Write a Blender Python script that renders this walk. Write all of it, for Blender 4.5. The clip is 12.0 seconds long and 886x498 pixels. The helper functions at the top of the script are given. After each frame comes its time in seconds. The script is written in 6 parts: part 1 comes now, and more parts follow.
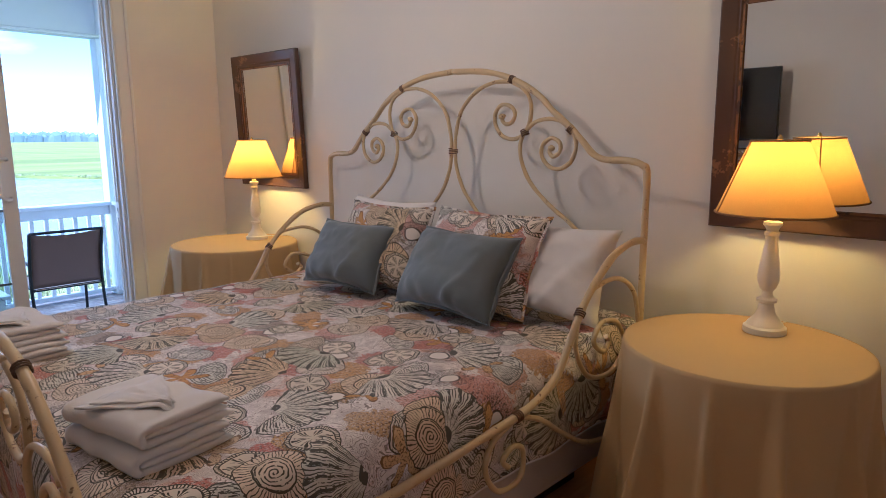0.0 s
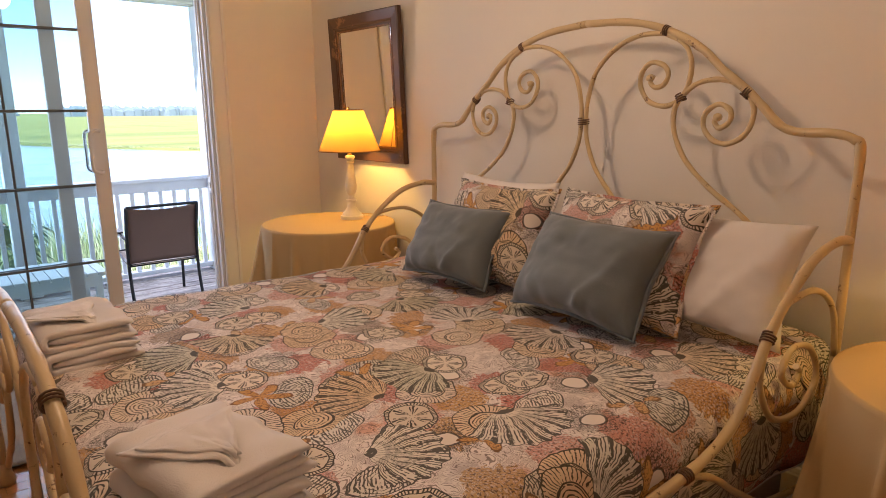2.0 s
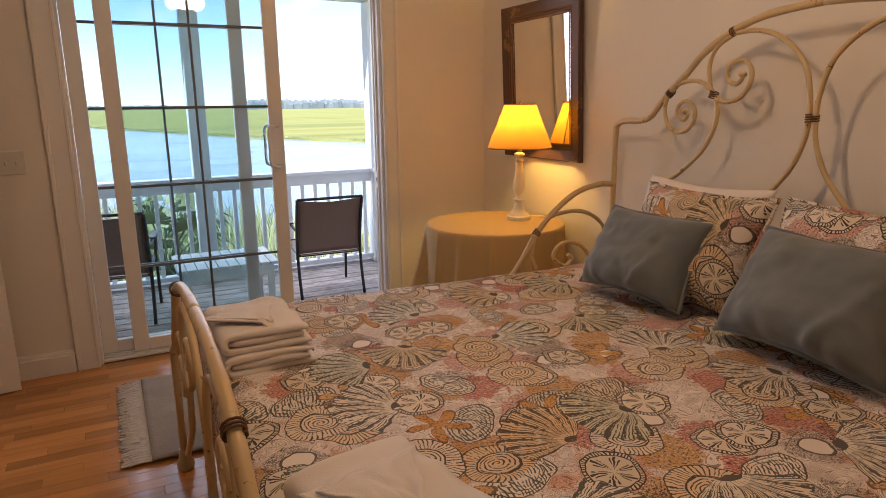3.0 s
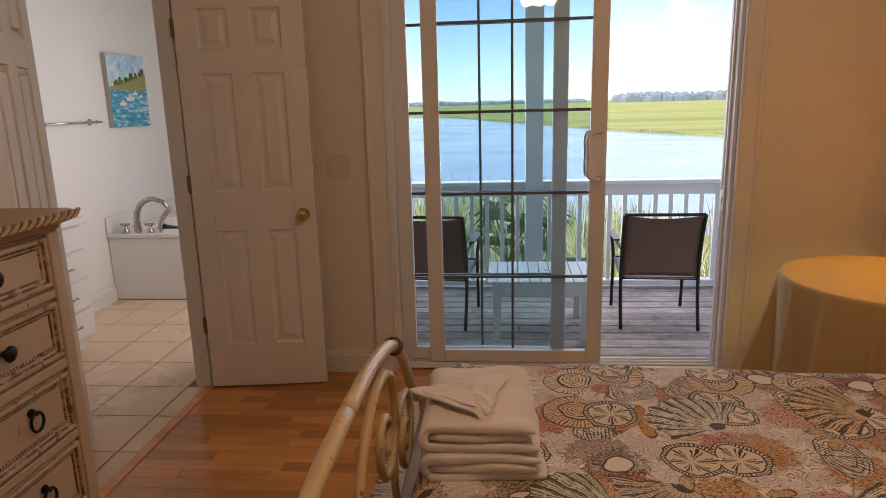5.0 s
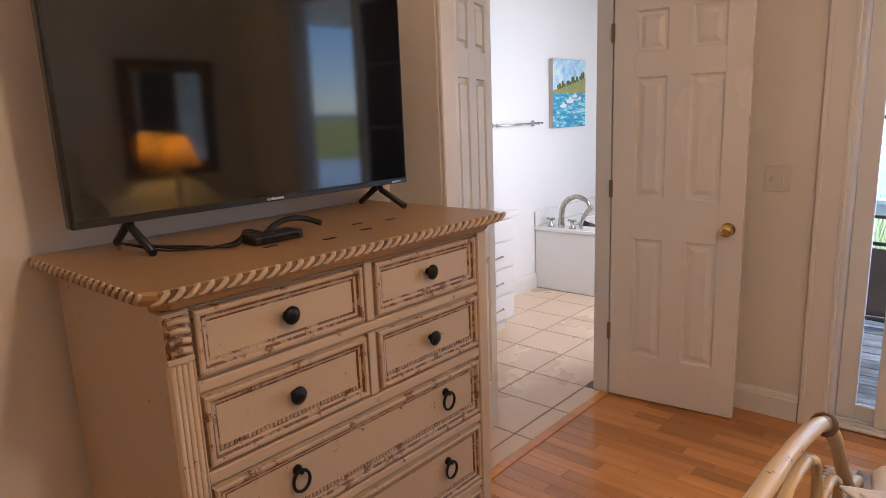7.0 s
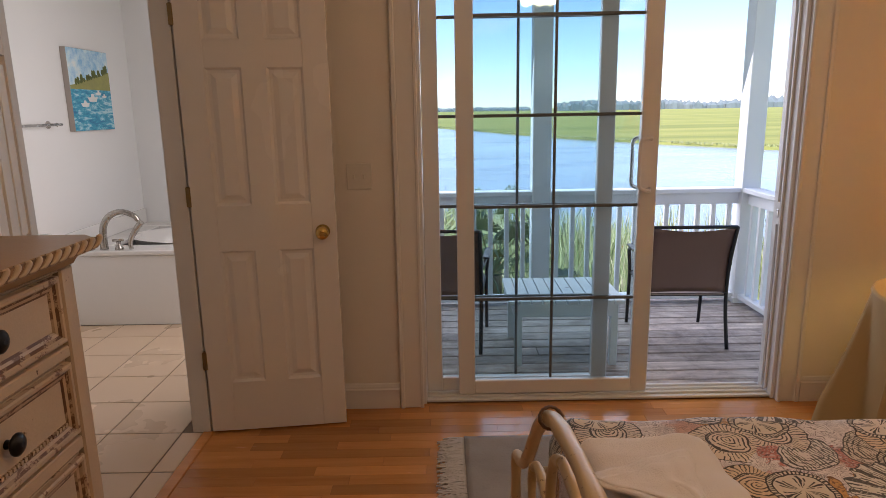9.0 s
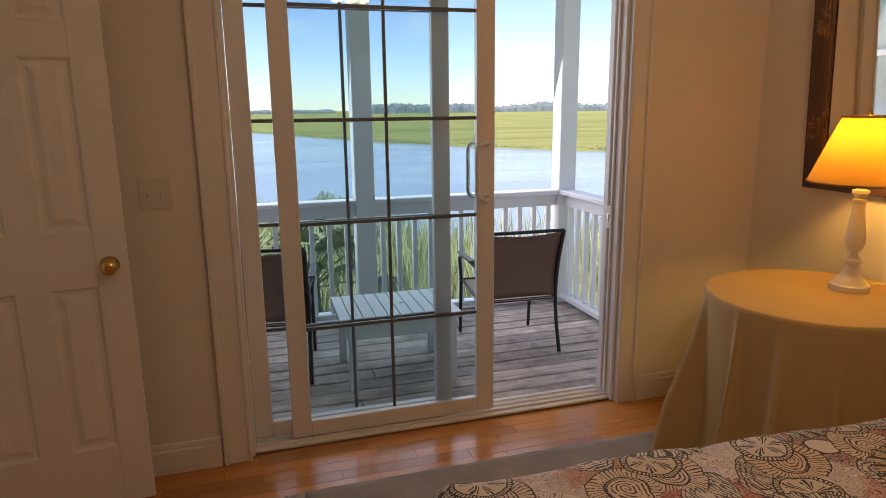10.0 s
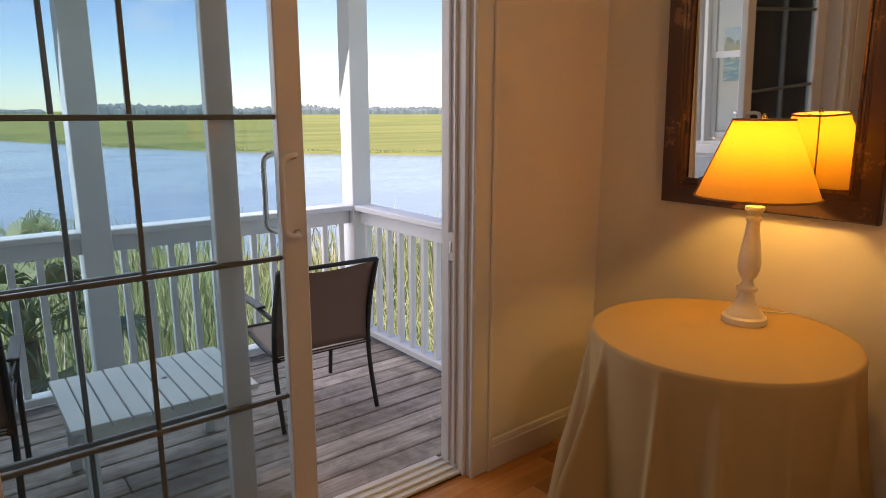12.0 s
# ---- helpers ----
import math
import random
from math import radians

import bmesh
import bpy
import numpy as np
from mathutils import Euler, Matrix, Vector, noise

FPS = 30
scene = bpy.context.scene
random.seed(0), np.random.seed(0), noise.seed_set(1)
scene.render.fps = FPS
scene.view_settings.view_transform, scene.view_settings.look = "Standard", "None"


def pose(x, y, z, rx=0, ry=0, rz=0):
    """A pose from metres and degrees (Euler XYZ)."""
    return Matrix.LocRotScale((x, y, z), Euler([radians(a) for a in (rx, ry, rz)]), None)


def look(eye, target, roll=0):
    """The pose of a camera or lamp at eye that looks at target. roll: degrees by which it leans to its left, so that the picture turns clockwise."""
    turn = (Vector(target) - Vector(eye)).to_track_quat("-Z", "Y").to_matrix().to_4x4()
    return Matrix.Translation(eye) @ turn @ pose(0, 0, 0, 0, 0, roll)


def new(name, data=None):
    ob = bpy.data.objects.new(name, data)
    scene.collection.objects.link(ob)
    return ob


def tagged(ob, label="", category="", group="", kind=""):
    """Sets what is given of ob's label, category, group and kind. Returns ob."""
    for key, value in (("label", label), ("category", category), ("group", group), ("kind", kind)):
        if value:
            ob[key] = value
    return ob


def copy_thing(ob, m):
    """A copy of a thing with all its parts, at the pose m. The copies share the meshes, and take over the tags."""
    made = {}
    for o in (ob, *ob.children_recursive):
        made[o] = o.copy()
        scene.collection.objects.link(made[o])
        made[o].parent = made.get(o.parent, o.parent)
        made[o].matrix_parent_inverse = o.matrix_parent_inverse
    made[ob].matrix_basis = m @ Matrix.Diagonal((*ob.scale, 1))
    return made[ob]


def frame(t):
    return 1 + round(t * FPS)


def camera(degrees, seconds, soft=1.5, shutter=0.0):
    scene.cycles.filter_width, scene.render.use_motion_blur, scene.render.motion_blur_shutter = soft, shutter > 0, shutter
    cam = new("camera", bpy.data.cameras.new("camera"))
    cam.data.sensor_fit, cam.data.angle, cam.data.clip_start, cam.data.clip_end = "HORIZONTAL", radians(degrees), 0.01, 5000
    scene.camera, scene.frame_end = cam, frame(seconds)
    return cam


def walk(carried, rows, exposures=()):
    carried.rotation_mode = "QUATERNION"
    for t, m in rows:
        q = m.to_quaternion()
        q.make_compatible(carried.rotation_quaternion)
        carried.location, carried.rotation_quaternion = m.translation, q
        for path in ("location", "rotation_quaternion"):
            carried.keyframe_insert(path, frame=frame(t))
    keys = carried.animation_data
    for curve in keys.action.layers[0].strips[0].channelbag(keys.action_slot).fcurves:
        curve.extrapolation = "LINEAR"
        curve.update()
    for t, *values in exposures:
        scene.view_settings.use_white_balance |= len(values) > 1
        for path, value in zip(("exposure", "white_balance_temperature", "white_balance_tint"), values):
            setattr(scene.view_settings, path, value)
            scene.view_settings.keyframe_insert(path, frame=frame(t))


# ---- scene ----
cam = camera(68.8, 12.0, 0.8)
PATH = [
    (0, (-1.947, -4.588, 1.428), (-0.473, -3.281, 1.084), -0.3),
    (0.5, (-1.91, -4.527, 1.418), (-0.511, -3.144, 1.062), -0.3),
    (1, (-1.881, -4.418, 1.425), (-0.512, -3.011, 1.047), -0.3),
    (1.5, (-1.787, -4.311, 1.419), (-0.436, -2.893, 1.012), -0.4),
    (2, (-1.678, -4.17, 1.404), (-0.415, -2.677, 0.984), -0.4),
    (2.5, (-1.675, -4.04, 1.4), (-0.54, -2.45, 0.97), -0.4),
    (3, (-1.653, -3.915, 1.419), (-0.764, -2.178, 0.98), -0.7),
    (3.2, (-1.611, -3.875, 1.423), (-0.818, -2.093, 0.981), -1.0),
    (4.8, (-1.264, -3.427, 1.454), (-1.307, -1.476, 1.016), -1.8),
    (5, (-1.258, -3.367, 1.462), (-1.425, -1.423, 1.023), -1.5),
    (5.5, (-1.24, -3.274, 1.472), (-1.797, -1.403, 1.038), -1.7),
    (6, (-1.228, -3.224, 1.482), (-2.181, -1.518, 1.058), -1.9),
    (6.5, (-1.261, -3.229, 1.495), (-2.496, -1.712, 1.081), -2.1),
    (6.7, (-1.276, -3.225, 1.501), (-2.6, -1.783, 1.092), -2.2),
    (8.3, (-1.553, -3.229, 1.458), (-2.152, -1.366, 1.044), -1.5),
    (8.5, (-1.634, -3.194, 1.451), (-2.058, -1.284, 1.039), -1.3),
    (9, (-1.704, -2.996, 1.448), (-1.707, -1.041, 1.026), -1.0),
    (9.5, (-1.77, -2.841, 1.454), (-1.507, -0.904, 1.033), -0.7),
    (10, (-1.756, -2.648, 1.452), (-1.191, -0.777, 1.03), -0.7),
    (10.5, (-1.628, -2.407, 1.446), (-0.863, -0.607, 1.028), -0.4),
    (11, (-1.603, -2.168, 1.418), (-0.654, -0.457, 1.002), -0.2),
    (11.5, (-1.612, -1.971, 1.43), (-0.504, -0.358, 1.015), -0.0),
    (12, (-1.611, -1.764, 1.431), (-0.387, -0.238, 1.015), 0.1),
]
EXPOSURES = (
    (0.0, 1.6, 4500, 14), (1.5, 1.76, 5700, 19), (2.2, 1.72, 6100, 22), (3.0, 1.34, 6500, 23), (5.0, 1.03, 6700, 24), (5.5, 1.0, 6600, 24), (6.0, 1.4, 6300, 22),
    (6.5, 1.95, 5700, 21), (6.7, 2.0, 5700, 21), (8.3, 1.85, 5450, 21), (8.6, 1.5, 5800, 22), (9.0, 1.1, 6500, 23), (9.5, 0.93, 6900, 24), (12.0, 0.76, 7200, 27))
walk(cam, [(t, look(eye, target, roll)) for t, eye, target, roll in PATH], EXPOSURES)

# ---- world, sun and large lights ----
world = bpy.data.worlds.new("sky")
scene.world = world
world.use_nodes = True
wn = world.node_tree
sky = wn.nodes.new("ShaderNodeTexSky")
sky.sky_type = "NISHITA"
sky.sun_disc = False
sky.sun_elevation = radians(50)
sky.sun_rotation = radians(200)
sky.dust_density = 0.05
sky.ozone_density = 2.5
way = wn.nodes.new("ShaderNodeTexCoord")
flat = wn.nodes.new("ShaderNodeMapping")
flat.inputs["Scale"].default_value = (3.0, 3.0, 11.0)
puff = wn.nodes.new("ShaderNodeTexNoise")
puff.inputs["Scale"].default_value, puff.inputs["Detail"].default_value = 1.6, 6
cover = wn.nodes.new("ShaderNodeMapRange")
cover.inputs["From Min"].default_value, cover.inputs["From Max"].default_value = 0.60, 0.74
cover.inputs["To Max"].default_value = 0.55
tint = wn.nodes.new("ShaderNodeMix")
tint.data_type, tint.blend_type = "RGBA", "MULTIPLY"
tint.inputs[0].default_value, tint.inputs[7].default_value = 1.0, (0.86, 0.97, 1.10, 1)
cloud = wn.nodes.new("ShaderNodeMix")
cloud.data_type = "RGBA"
cloud.inputs[7].default_value = (7.5, 7.8, 8.2, 1)
wn.links.new(way.outputs["Generated"], flat.inputs[0])
wn.links.new(flat.outputs[0], puff.inputs["Vector"])
wn.links.new(puff.outputs[0], cover.inputs["Value"])
wn.links.new(sky.outputs["Color"], tint.inputs[6])
wn.links.new(tint.outputs[2], cloud.inputs[6])
wn.links.new(cover.outputs[0], cloud.inputs[0])
wn.links.new(cloud.outputs[2], wn.nodes["Background"].inputs["Color"])
wn.nodes["Background"].inputs["Strength"].default_value = 0.10
sun = new("sun", bpy.data.lights.new("sun", "SUN"))
sun.data.energy, sun.data.angle, sun.data.color = 4.2, radians(0.5), (1.0, 0.95, 0.87)
sun.matrix_world = look((0, 0, 30), (6, 20, 0))


def lamp(kind, at, watts, colour, size=0.05, target=None, size_y=None):
    li = bpy.data.lights.new("light", kind)
    li.energy, li.color = watts, colour
    if kind == "AREA":
        li.shape, li.size, li.size_y = "RECTANGLE", size, size_y or size
    else:
        li.shadow_soft_size = size
    ob = new("light", li)
    ob.matrix_world = look(at, target) if target else Matrix.Translation(at)
    return ob


lamp("POINT", (0.447, -0.79, 1.31), 5.9, (1.0, 0.63, 0.135), 0.035)
lamp("POINT", (0.415, -3.985, 1.31), 3.4, (1.0, 0.63, 0.135), 0.035)
for k in range(3):
    lamp("POINT", (-0.88 + 0.10 * (k - 1), -2.45, 2.33), 2.9, (1.0, 0.68, 0.39), 0.06)
# added lamps stand in for sky light at the open porch and bathroom window
lamp("AREA", (-0.75, 2.14, 1.25), 22, (0.92, 0.95, 1.0), 2.7, (-0.75, 0.0, 0.35), 2.1)
lamp("AREA", (-2.42, 1.0, 1.5), 6.5, (1.0, 0.95, 0.88), 1.0, (-4.2, 0.9, 1.0), 1.2)


# ---- materials ----
def material(name):
    m = bpy.data.materials.new(name)
    m.use_nodes = True
    return m, m.node_tree, m.node_tree.nodes["Principled BSDF"]


def node(nt, kind, **kw):
    n = nt.nodes.new(kind)
    for k, v in kw.items():
        if k in n.inputs:
            n.inputs[k].default_value = v
    return n


def link(nt, a, b):
    nt.links.new(a, b)


def math_node(nt, op, a, b=None, clamp=False):
    n = nt.nodes.new("ShaderNodeMath")
    n.operation, n.use_clamp = op, clamp
    for i, v in enumerate((a, b)):
        if v is None:
            continue
        if isinstance(v, (int, float)):
            n.inputs[i].default_value = v
        else:
            nt.links.new(v, n.inputs[i])
    return n.outputs[0]


def mix(nt, fac, a, b, blend="MIX"):
    n = nt.nodes.new("ShaderNodeMix")
    n.data_type, n.blend_type = "RGBA", blend
    for sock, v in ((n.inputs[0], fac), (n.inputs[6], a), (n.inputs[7], b)):
        if isinstance(v, (int, float)):
            sock.default_value = v
        elif isinstance(v, tuple):
            sock.default_value = (*v, 1)
        else:
            nt.links.new(v, sock)
    return n.outputs[2]


def ramp(nt, fac, stops):
    n = nt.nodes.new("ShaderNodeValToRGB")
    els = n.color_ramp.elements
    while len(els) < len(stops):
        els.new(0.5)
    for e, (p, c) in zip(els, stops):
        e.position, e.color = p, (c if isinstance(c, tuple) else (c, c, c)) + (1,)
    nt.links.new(fac, n.inputs[0])
    return n.outputs[0]


def coords(nt, kind="Object", scale=(1, 1, 1)):
    tc = nt.nodes.new("ShaderNodeTexCoord")
    mp = nt.nodes.new("ShaderNodeMapping")
    mp.inputs["Scale"].default_value = scale
    nt.links.new(tc.outputs[kind], mp.inputs[0])
    return mp.outputs[0]


def noise_tex(nt, vec, scale, detail=4, rough=0.55, dist=0.0):
    n = node(nt, "ShaderNodeTexNoise", Scale=scale, Detail=detail, Roughness=rough, Distortion=dist)
    nt.links.new(vec, n.inputs["Vector"])
    return n.outputs[0]


def bump(nt, bsdf, height, strength=0.2, dist=0.01):
    b = node(nt, "ShaderNodeBump", Strength=strength, Distance=dist)
    nt.links.new(height, b.inputs["Height"])
    nt.links.new(b.outputs[0], bsdf.inputs["Normal"])


def painted(name, colour, rough=0.5, grain=60, relief=0.08, vary=0.06, spec=0.5):
    m, nt, b = material(name)
    v = coords(nt)
    big, fine = noise_tex(nt, v, 1.7, 3), noise_tex(nt, v, grain, 3)
    dark = tuple(c * (1 - vary) for c in colour)
    link(nt, mix(nt, big, dark, colour), b.inputs["Base Color"])
    link(nt, ramp(nt, big, [(0.3, rough - 0.06), (0.7, rough + 0.06)]), b.inputs["Roughness"])
    b.inputs["Specular IOR Level"].default_value = spec
    bump(nt, b, fine, relief, 0.004)
    return m


def worn(name, colour, under, amount=0.6, rough=0.5, scale=9):
    """Paint with worn spots that show what lies under it."""
    m, nt, b = material(name)
    v = coords(nt)
    n1, n2 = noise_tex(nt, v, scale, 6, 0.65), noise_tex(nt, v, scale * 9, 3)
    k = math_node(nt, "ADD", n1, math_node(nt, "MULTIPLY", n2, 0.25))
    mask = ramp(nt, k, [(amount, 0.0), (amount + 0.05, 1.0)])
    link(nt, mix(nt, mask, mix(nt, n2, tuple(c * 0.88 for c in colour), colour), under), b.inputs["Base Color"])
    b.inputs["Roughness"].default_value = rough
    bump(nt, b, k, 0.25, 0.003)
    return m


def wood(name, dark, light, axis=0, rough=0.4, ring=1.0, grey=0.0, spread=0.25, stain=0.0):
    m, nt, b = material(name)
    oi = nt.nodes.new("ShaderNodeObjectInfo")
    tc = nt.nodes.new("ShaderNodeTexCoord")
    add = nt.nodes.new("ShaderNodeVectorMath")
    add.operation = "ADD"
    link(nt, tc.outputs["Object"], add.inputs[0])
    sc = nt.nodes.new("ShaderNodeVectorMath")
    sc.operation = "SCALE"
    sc.inputs[0].default_value = (7, 13, 5)
    link(nt, oi.outputs["Random"], sc.inputs["Scale"])
    link(nt, sc.outputs[0], add.inputs[1])
    s = [22 * ring] * 3
    s[axis] = 1.6 * ring
    mp = nt.nodes.new("ShaderNodeMapping")
    mp.inputs["Scale"].default_value = s
    link(nt, add.outputs[0], mp.inputs[0])
    g = noise_tex(nt, mp.outputs[0], 1.6, 8, 0.6, 0.6)
    f = noise_tex(nt, mp.outputs[0], 9, 3, 0.6)
    k = math_node(nt, "ADD", math_node(nt, "MULTIPLY", g, 0.75), math_node(nt, "MULTIPLY", f, 0.25))
    col = ramp(nt, k, [(0.3, dark), (0.7, light)])
    tone = ramp(nt, oi.outputs["Random"], [(0.0, 1 - spread), (1.0, 1.0)])
    if stain:
        blot = noise_tex(nt, add.outputs[0], 5.5, 6, 0.7, 0.4)
        col = mix(nt, 1.0, col, ramp(nt, blot, [(0.36, (1 - stain, 1 - stain * 1.03, 1 - stain * 1.05)), (0.60, (1.0, 1.0, 1.0))]), "MULTIPLY")
    link(nt, mix(nt, 1.0, col, tone, "MULTIPLY"), b.inputs["Base Color"])
    link(nt, ramp(nt, f, [(0.2, rough - 0.08), (0.8, rough + 0.12)]), b.inputs["Roughness"])
    bump(nt, b, k, 0.12 + grey, 0.002 + 0.003 * grey)
    return m


def fabric(name, colour, weave=420, rough=0.9, relief=0.35, vary=0.1, sheen=0.0):
    m, nt, b = material(name)
    v = coords(nt)
    big, fine = noise_tex(nt, v, 5, 4), noise_tex(nt, v, weave, 2, 0.7)
    link(nt, mix(nt, big, tuple(c * (1 - vary) for c in colour), colour), b.inputs["Base Color"])
    b.inputs["Roughness"].default_value = rough
    b.inputs["Sheen Weight"].default_value = sheen
    bump(nt, b, math_node(nt, "ADD", fine, math_node(nt, "MULTIPLY", big, 1.5)), relief, 0.003)
    return m


def plain(name, colour, rough=0.4, metal=0.0, vary=0.08, scale=30):
    m, nt, b = material(name)
    v = coords(nt)
    n = noise_tex(nt, v, scale, 4)
    link(nt, mix(nt, n, tuple(c * (1 - vary) for c in colour), colour), b.inputs["Base Color"])
    link(nt, ramp(nt, n, [(0.3, max(rough - 0.07, 0.02)), (0.7, rough + 0.07)]), b.inputs["Roughness"])
    b.inputs["Metallic"].default_value = metal
    return m


WALL = painted("wall_paint", (0.80, 0.755, 0.68), 0.6, 140, 0.1, 0.05, 0.3)
BATHWALL = painted("bath_paint", (0.84, 0.84, 0.82), 0.55, 140, 0.08, 0.04, 0.3)
CEIL = painted("ceiling_paint", (0.85, 0.84, 0.82), 0.8, 90, 0.1, 0.03, 0.2)
TRIM = painted("white_trim", (0.80, 0.785, 0.755), 0.38, 40, 0.04, 0.05)
DOORW = painted("white_door", (0.82, 0.795, 0.76), 0.24, 55, 0.05, 0.04)
DOORGLOSS = painted("glossy_white_door", (0.82, 0.80, 0.77), 0.13, 55, 0.03, 0.04, 0.8)
# dark grey puts the shade of backlit bars into their colour
GRILLE = painted("backlit_grille", (0.13, 0.15, 0.15), 0.45, 30, 0.02, 0.1)
VINYL = painted("white_vinyl", (0.80, 0.80, 0.79), 0.35, 30, 0.02, 0.05)
PORCH = painted("porch_paint", (0.83, 0.86, 0.88), 0.5, 25, 0.06, 0.08)
SIDING = painted("siding_paint", (0.52, 0.55, 0.57), 0.6, 35, 0.1, 0.1)
OAK = wood("honey_oak", (0.60, 0.238, 0.060), (0.82, 0.385, 0.115), 0, 0.18, 0.28, 0.0, 0.40)
OAKGAP = plain("floor_joint", (0.30, 0.12, 0.04), 0.6, 0, 0.2, 40)
DECK = wood("weathered_deck", (0.36, 0.29, 0.25), (0.92, 0.82, 0.75), 0, 0.7, 0.9, 0.3, 0.38, 0.48)
WALNUT = worn("stained_frame", (0.085, 0.04, 0.022), (0.24, 0.12, 0.055), 0.70, 0.36, 7)
GOLDIN = worn("gilt_lip", (0.20, 0.09, 0.03), (0.05, 0.025, 0.015), 0.66, 0.35, 20)
CREAM = worn("cream_dresser_paint", (0.58, 0.44, 0.29), (0.10, 0.042, 0.018), 0.785, 0.45, 22)
CREAMTOP = worn("dresser_top_varnish", (0.45, 0.275, 0.125), (0.20, 0.10, 0.04), 0.86, 0.32, 12)
CARVED = worn("carving_glaze", (0.24, 0.135, 0.06), (0.12, 0.06, 0.025), 0.66, 0.5, 30)
DISTRESS = worn("distressed_edge", (0.54, 0.40, 0.26), (0.20, 0.10, 0.05), 0.70, 0.5, 26)
# glaze brown that also serves as shade in the drawer recesses
GLAZESHADE = worn("brown_glaze_and_shade", (0.15, 0.07, 0.032), (0.40, 0.28, 0.17), 0.64, 0.5, 30)
TARNISH = plain("tarnished_brass", (0.36, 0.26, 0.13), 0.42, 1.0, 0.3, 60)
RATTAN = worn("cream_rod", (0.62, 0.46, 0.24), (0.17, 0.09, 0.04), 0.755, 0.36, 32)
WRAP = plain("binding", (0.17, 0.09, 0.045), 0.6, 0, 0.4, 90)
IRON = plain("black_iron", (0.018, 0.017, 0.017), 0.42, 0.6)
BLACK = plain("black_plastic", (0.012, 0.012, 0.013), 0.35)
ALU = plain("dark_aluminium", (0.02, 0.02, 0.022), 0.4, 0.3)
BRASS = plain("brass", (0.72, 0.50, 0.17), 0.2, 1.0)
NICKEL = plain("nickel", (0.50, 0.47, 0.43), 0.25, 1.0)
SILVER = plain("satin_handle", (0.62, 0.61, 0.60), 0.25, 0.9)
CLOTH = fabric("tan_cloth", (0.54, 0.365, 0.155), 300, 0.85, 0.15, 0.06)
TRIMCLOTH = fabric("brown_binding", (0.30, 0.16, 0.06), 300, 0.85, 0.15, 0.1)
TOWEL = fabric("white_terry", (0.80, 0.745, 0.70), 330, 0.95, 0.8, 0.06, 0.3)
SHEET = fabric("white_cotton", (0.80, 0.76, 0.74), 500, 0.85, 0.2, 0.05)
SKIRT = fabric("bed_skirt", (0.58, 0.50, 0.45), 400, 0.9, 0.2, 0.06)
VELVET = fabric("grey_velvet", (0.17, 0.195, 0.205), 200, 0.8, 0.3, 0.35, 0.3)
SLING = fabric("brown_mesh", (0.17, 0.105, 0.085), 700, 0.7, 0.4, 0.1)
SEATM = fabric("tan_mesh", (0.42, 0.33, 0.28), 700, 0.7, 0.4, 0.1)
RUG = fabric("woven_rug", (0.44, 0.385, 0.32), 90, 0.95, 1.0, 0.5)
FRINGE = fabric("rug_fringe", (0.70, 0.62, 0.52), 200, 0.95, 0.6, 0.25)
CERAMIC = plain("lamp_paint", (0.78, 0.72, 0.60), 0.35, 0, 0.1)
ENAMEL = plain("white_enamel", (0.83, 0.82, 0.79), 0.18, 0, 0.03)
TILE = plain("floor_tile", (0.80, 0.60, 0.42), 0.30, 0, 0.10, 1.6)
GROUT = plain("grout", (0.24, 0.17, 0.12), 0.8, 0, 0.2, 40)
CABINET = painted("vanity_paint", (0.82, 0.82, 0.80), 0.4, 40, 0.03, 0.03)
PLATE = plain("switch_plate", (0.72, 0.69, 0.62), 0.35)
WHITEW = painted("white_slat", (0.75, 0.79, 0.80), 0.5, 40, 0.06, 0.08)

m, nt, b = material("mirror_glass")
b.inputs["Metallic"].default_value, b.inputs["Roughness"].default_value = 1.0, 0.015
b.inputs["Base Color"].default_value = (0.86, 0.87, 0.86, 1)
MIRROR = m

m, nt, b = material("tv_screen")
b.inputs["Base Color"].default_value = (0.006, 0.006, 0.007, 1)
b.inputs["Roughness"].default_value = 0.055
b.inputs["Specular IOR Level"].default_value = 0.8
SCREEN = m

m, nt, b = material("tinted_pane")
nt.nodes.remove(b)
tr = node(nt, "ShaderNodeBsdfTransparent")
tr.inputs[0].default_value = (0.83, 0.905, 0.925, 1)
gl = node(nt, "ShaderNodeBsdfGlossy", Roughness=0.01)
fr = node(nt, "ShaderNodeFresnel", IOR=1.5)
ms = node(nt, "ShaderNodeMixShader")
link(nt, fr.outputs[0], ms.inputs[0])
link(nt, tr.outputs[0], ms.inputs[1])
link(nt, gl.outputs[0], ms.inputs[2])
link(nt, ms.outputs[0], nt.nodes["Material Output"].inputs[0])
PANE = m

m, nt, b = material("shade_linen")
v = coords(nt, "Object", (1, 1, 1))
wv = noise_tex(nt, v, 260, 2, 0.7)
nt.nodes.remove(b)
df = node(nt, "ShaderNodeBsdfDiffuse")
df.inputs[0].default_value = (0.62, 0.45, 0.17, 1)
tl = node(nt, "ShaderNodeBsdfTranslucent")
link(nt, ramp(nt, wv, [(0.3, (0.30, 0.142, 0.017)), (0.7, (0.37, 0.182, 0.024))]), tl.inputs[0])
ms = node(nt, "ShaderNodeMixShader", Fac=0.55)
link(nt, df.outputs[0], ms.inputs[1])
link(nt, tl.outputs[0], ms.inputs[2])
link(nt, ms.outputs[0], nt.nodes["Material Output"].inputs[0])
SHADE = m


def glow(name, colour, strength):
    m, nt, b = material(name)
    b.inputs["Emission Color"].default_value = (*colour, 1)
    b.inputs["Emission Strength"].default_value = strength
    return m


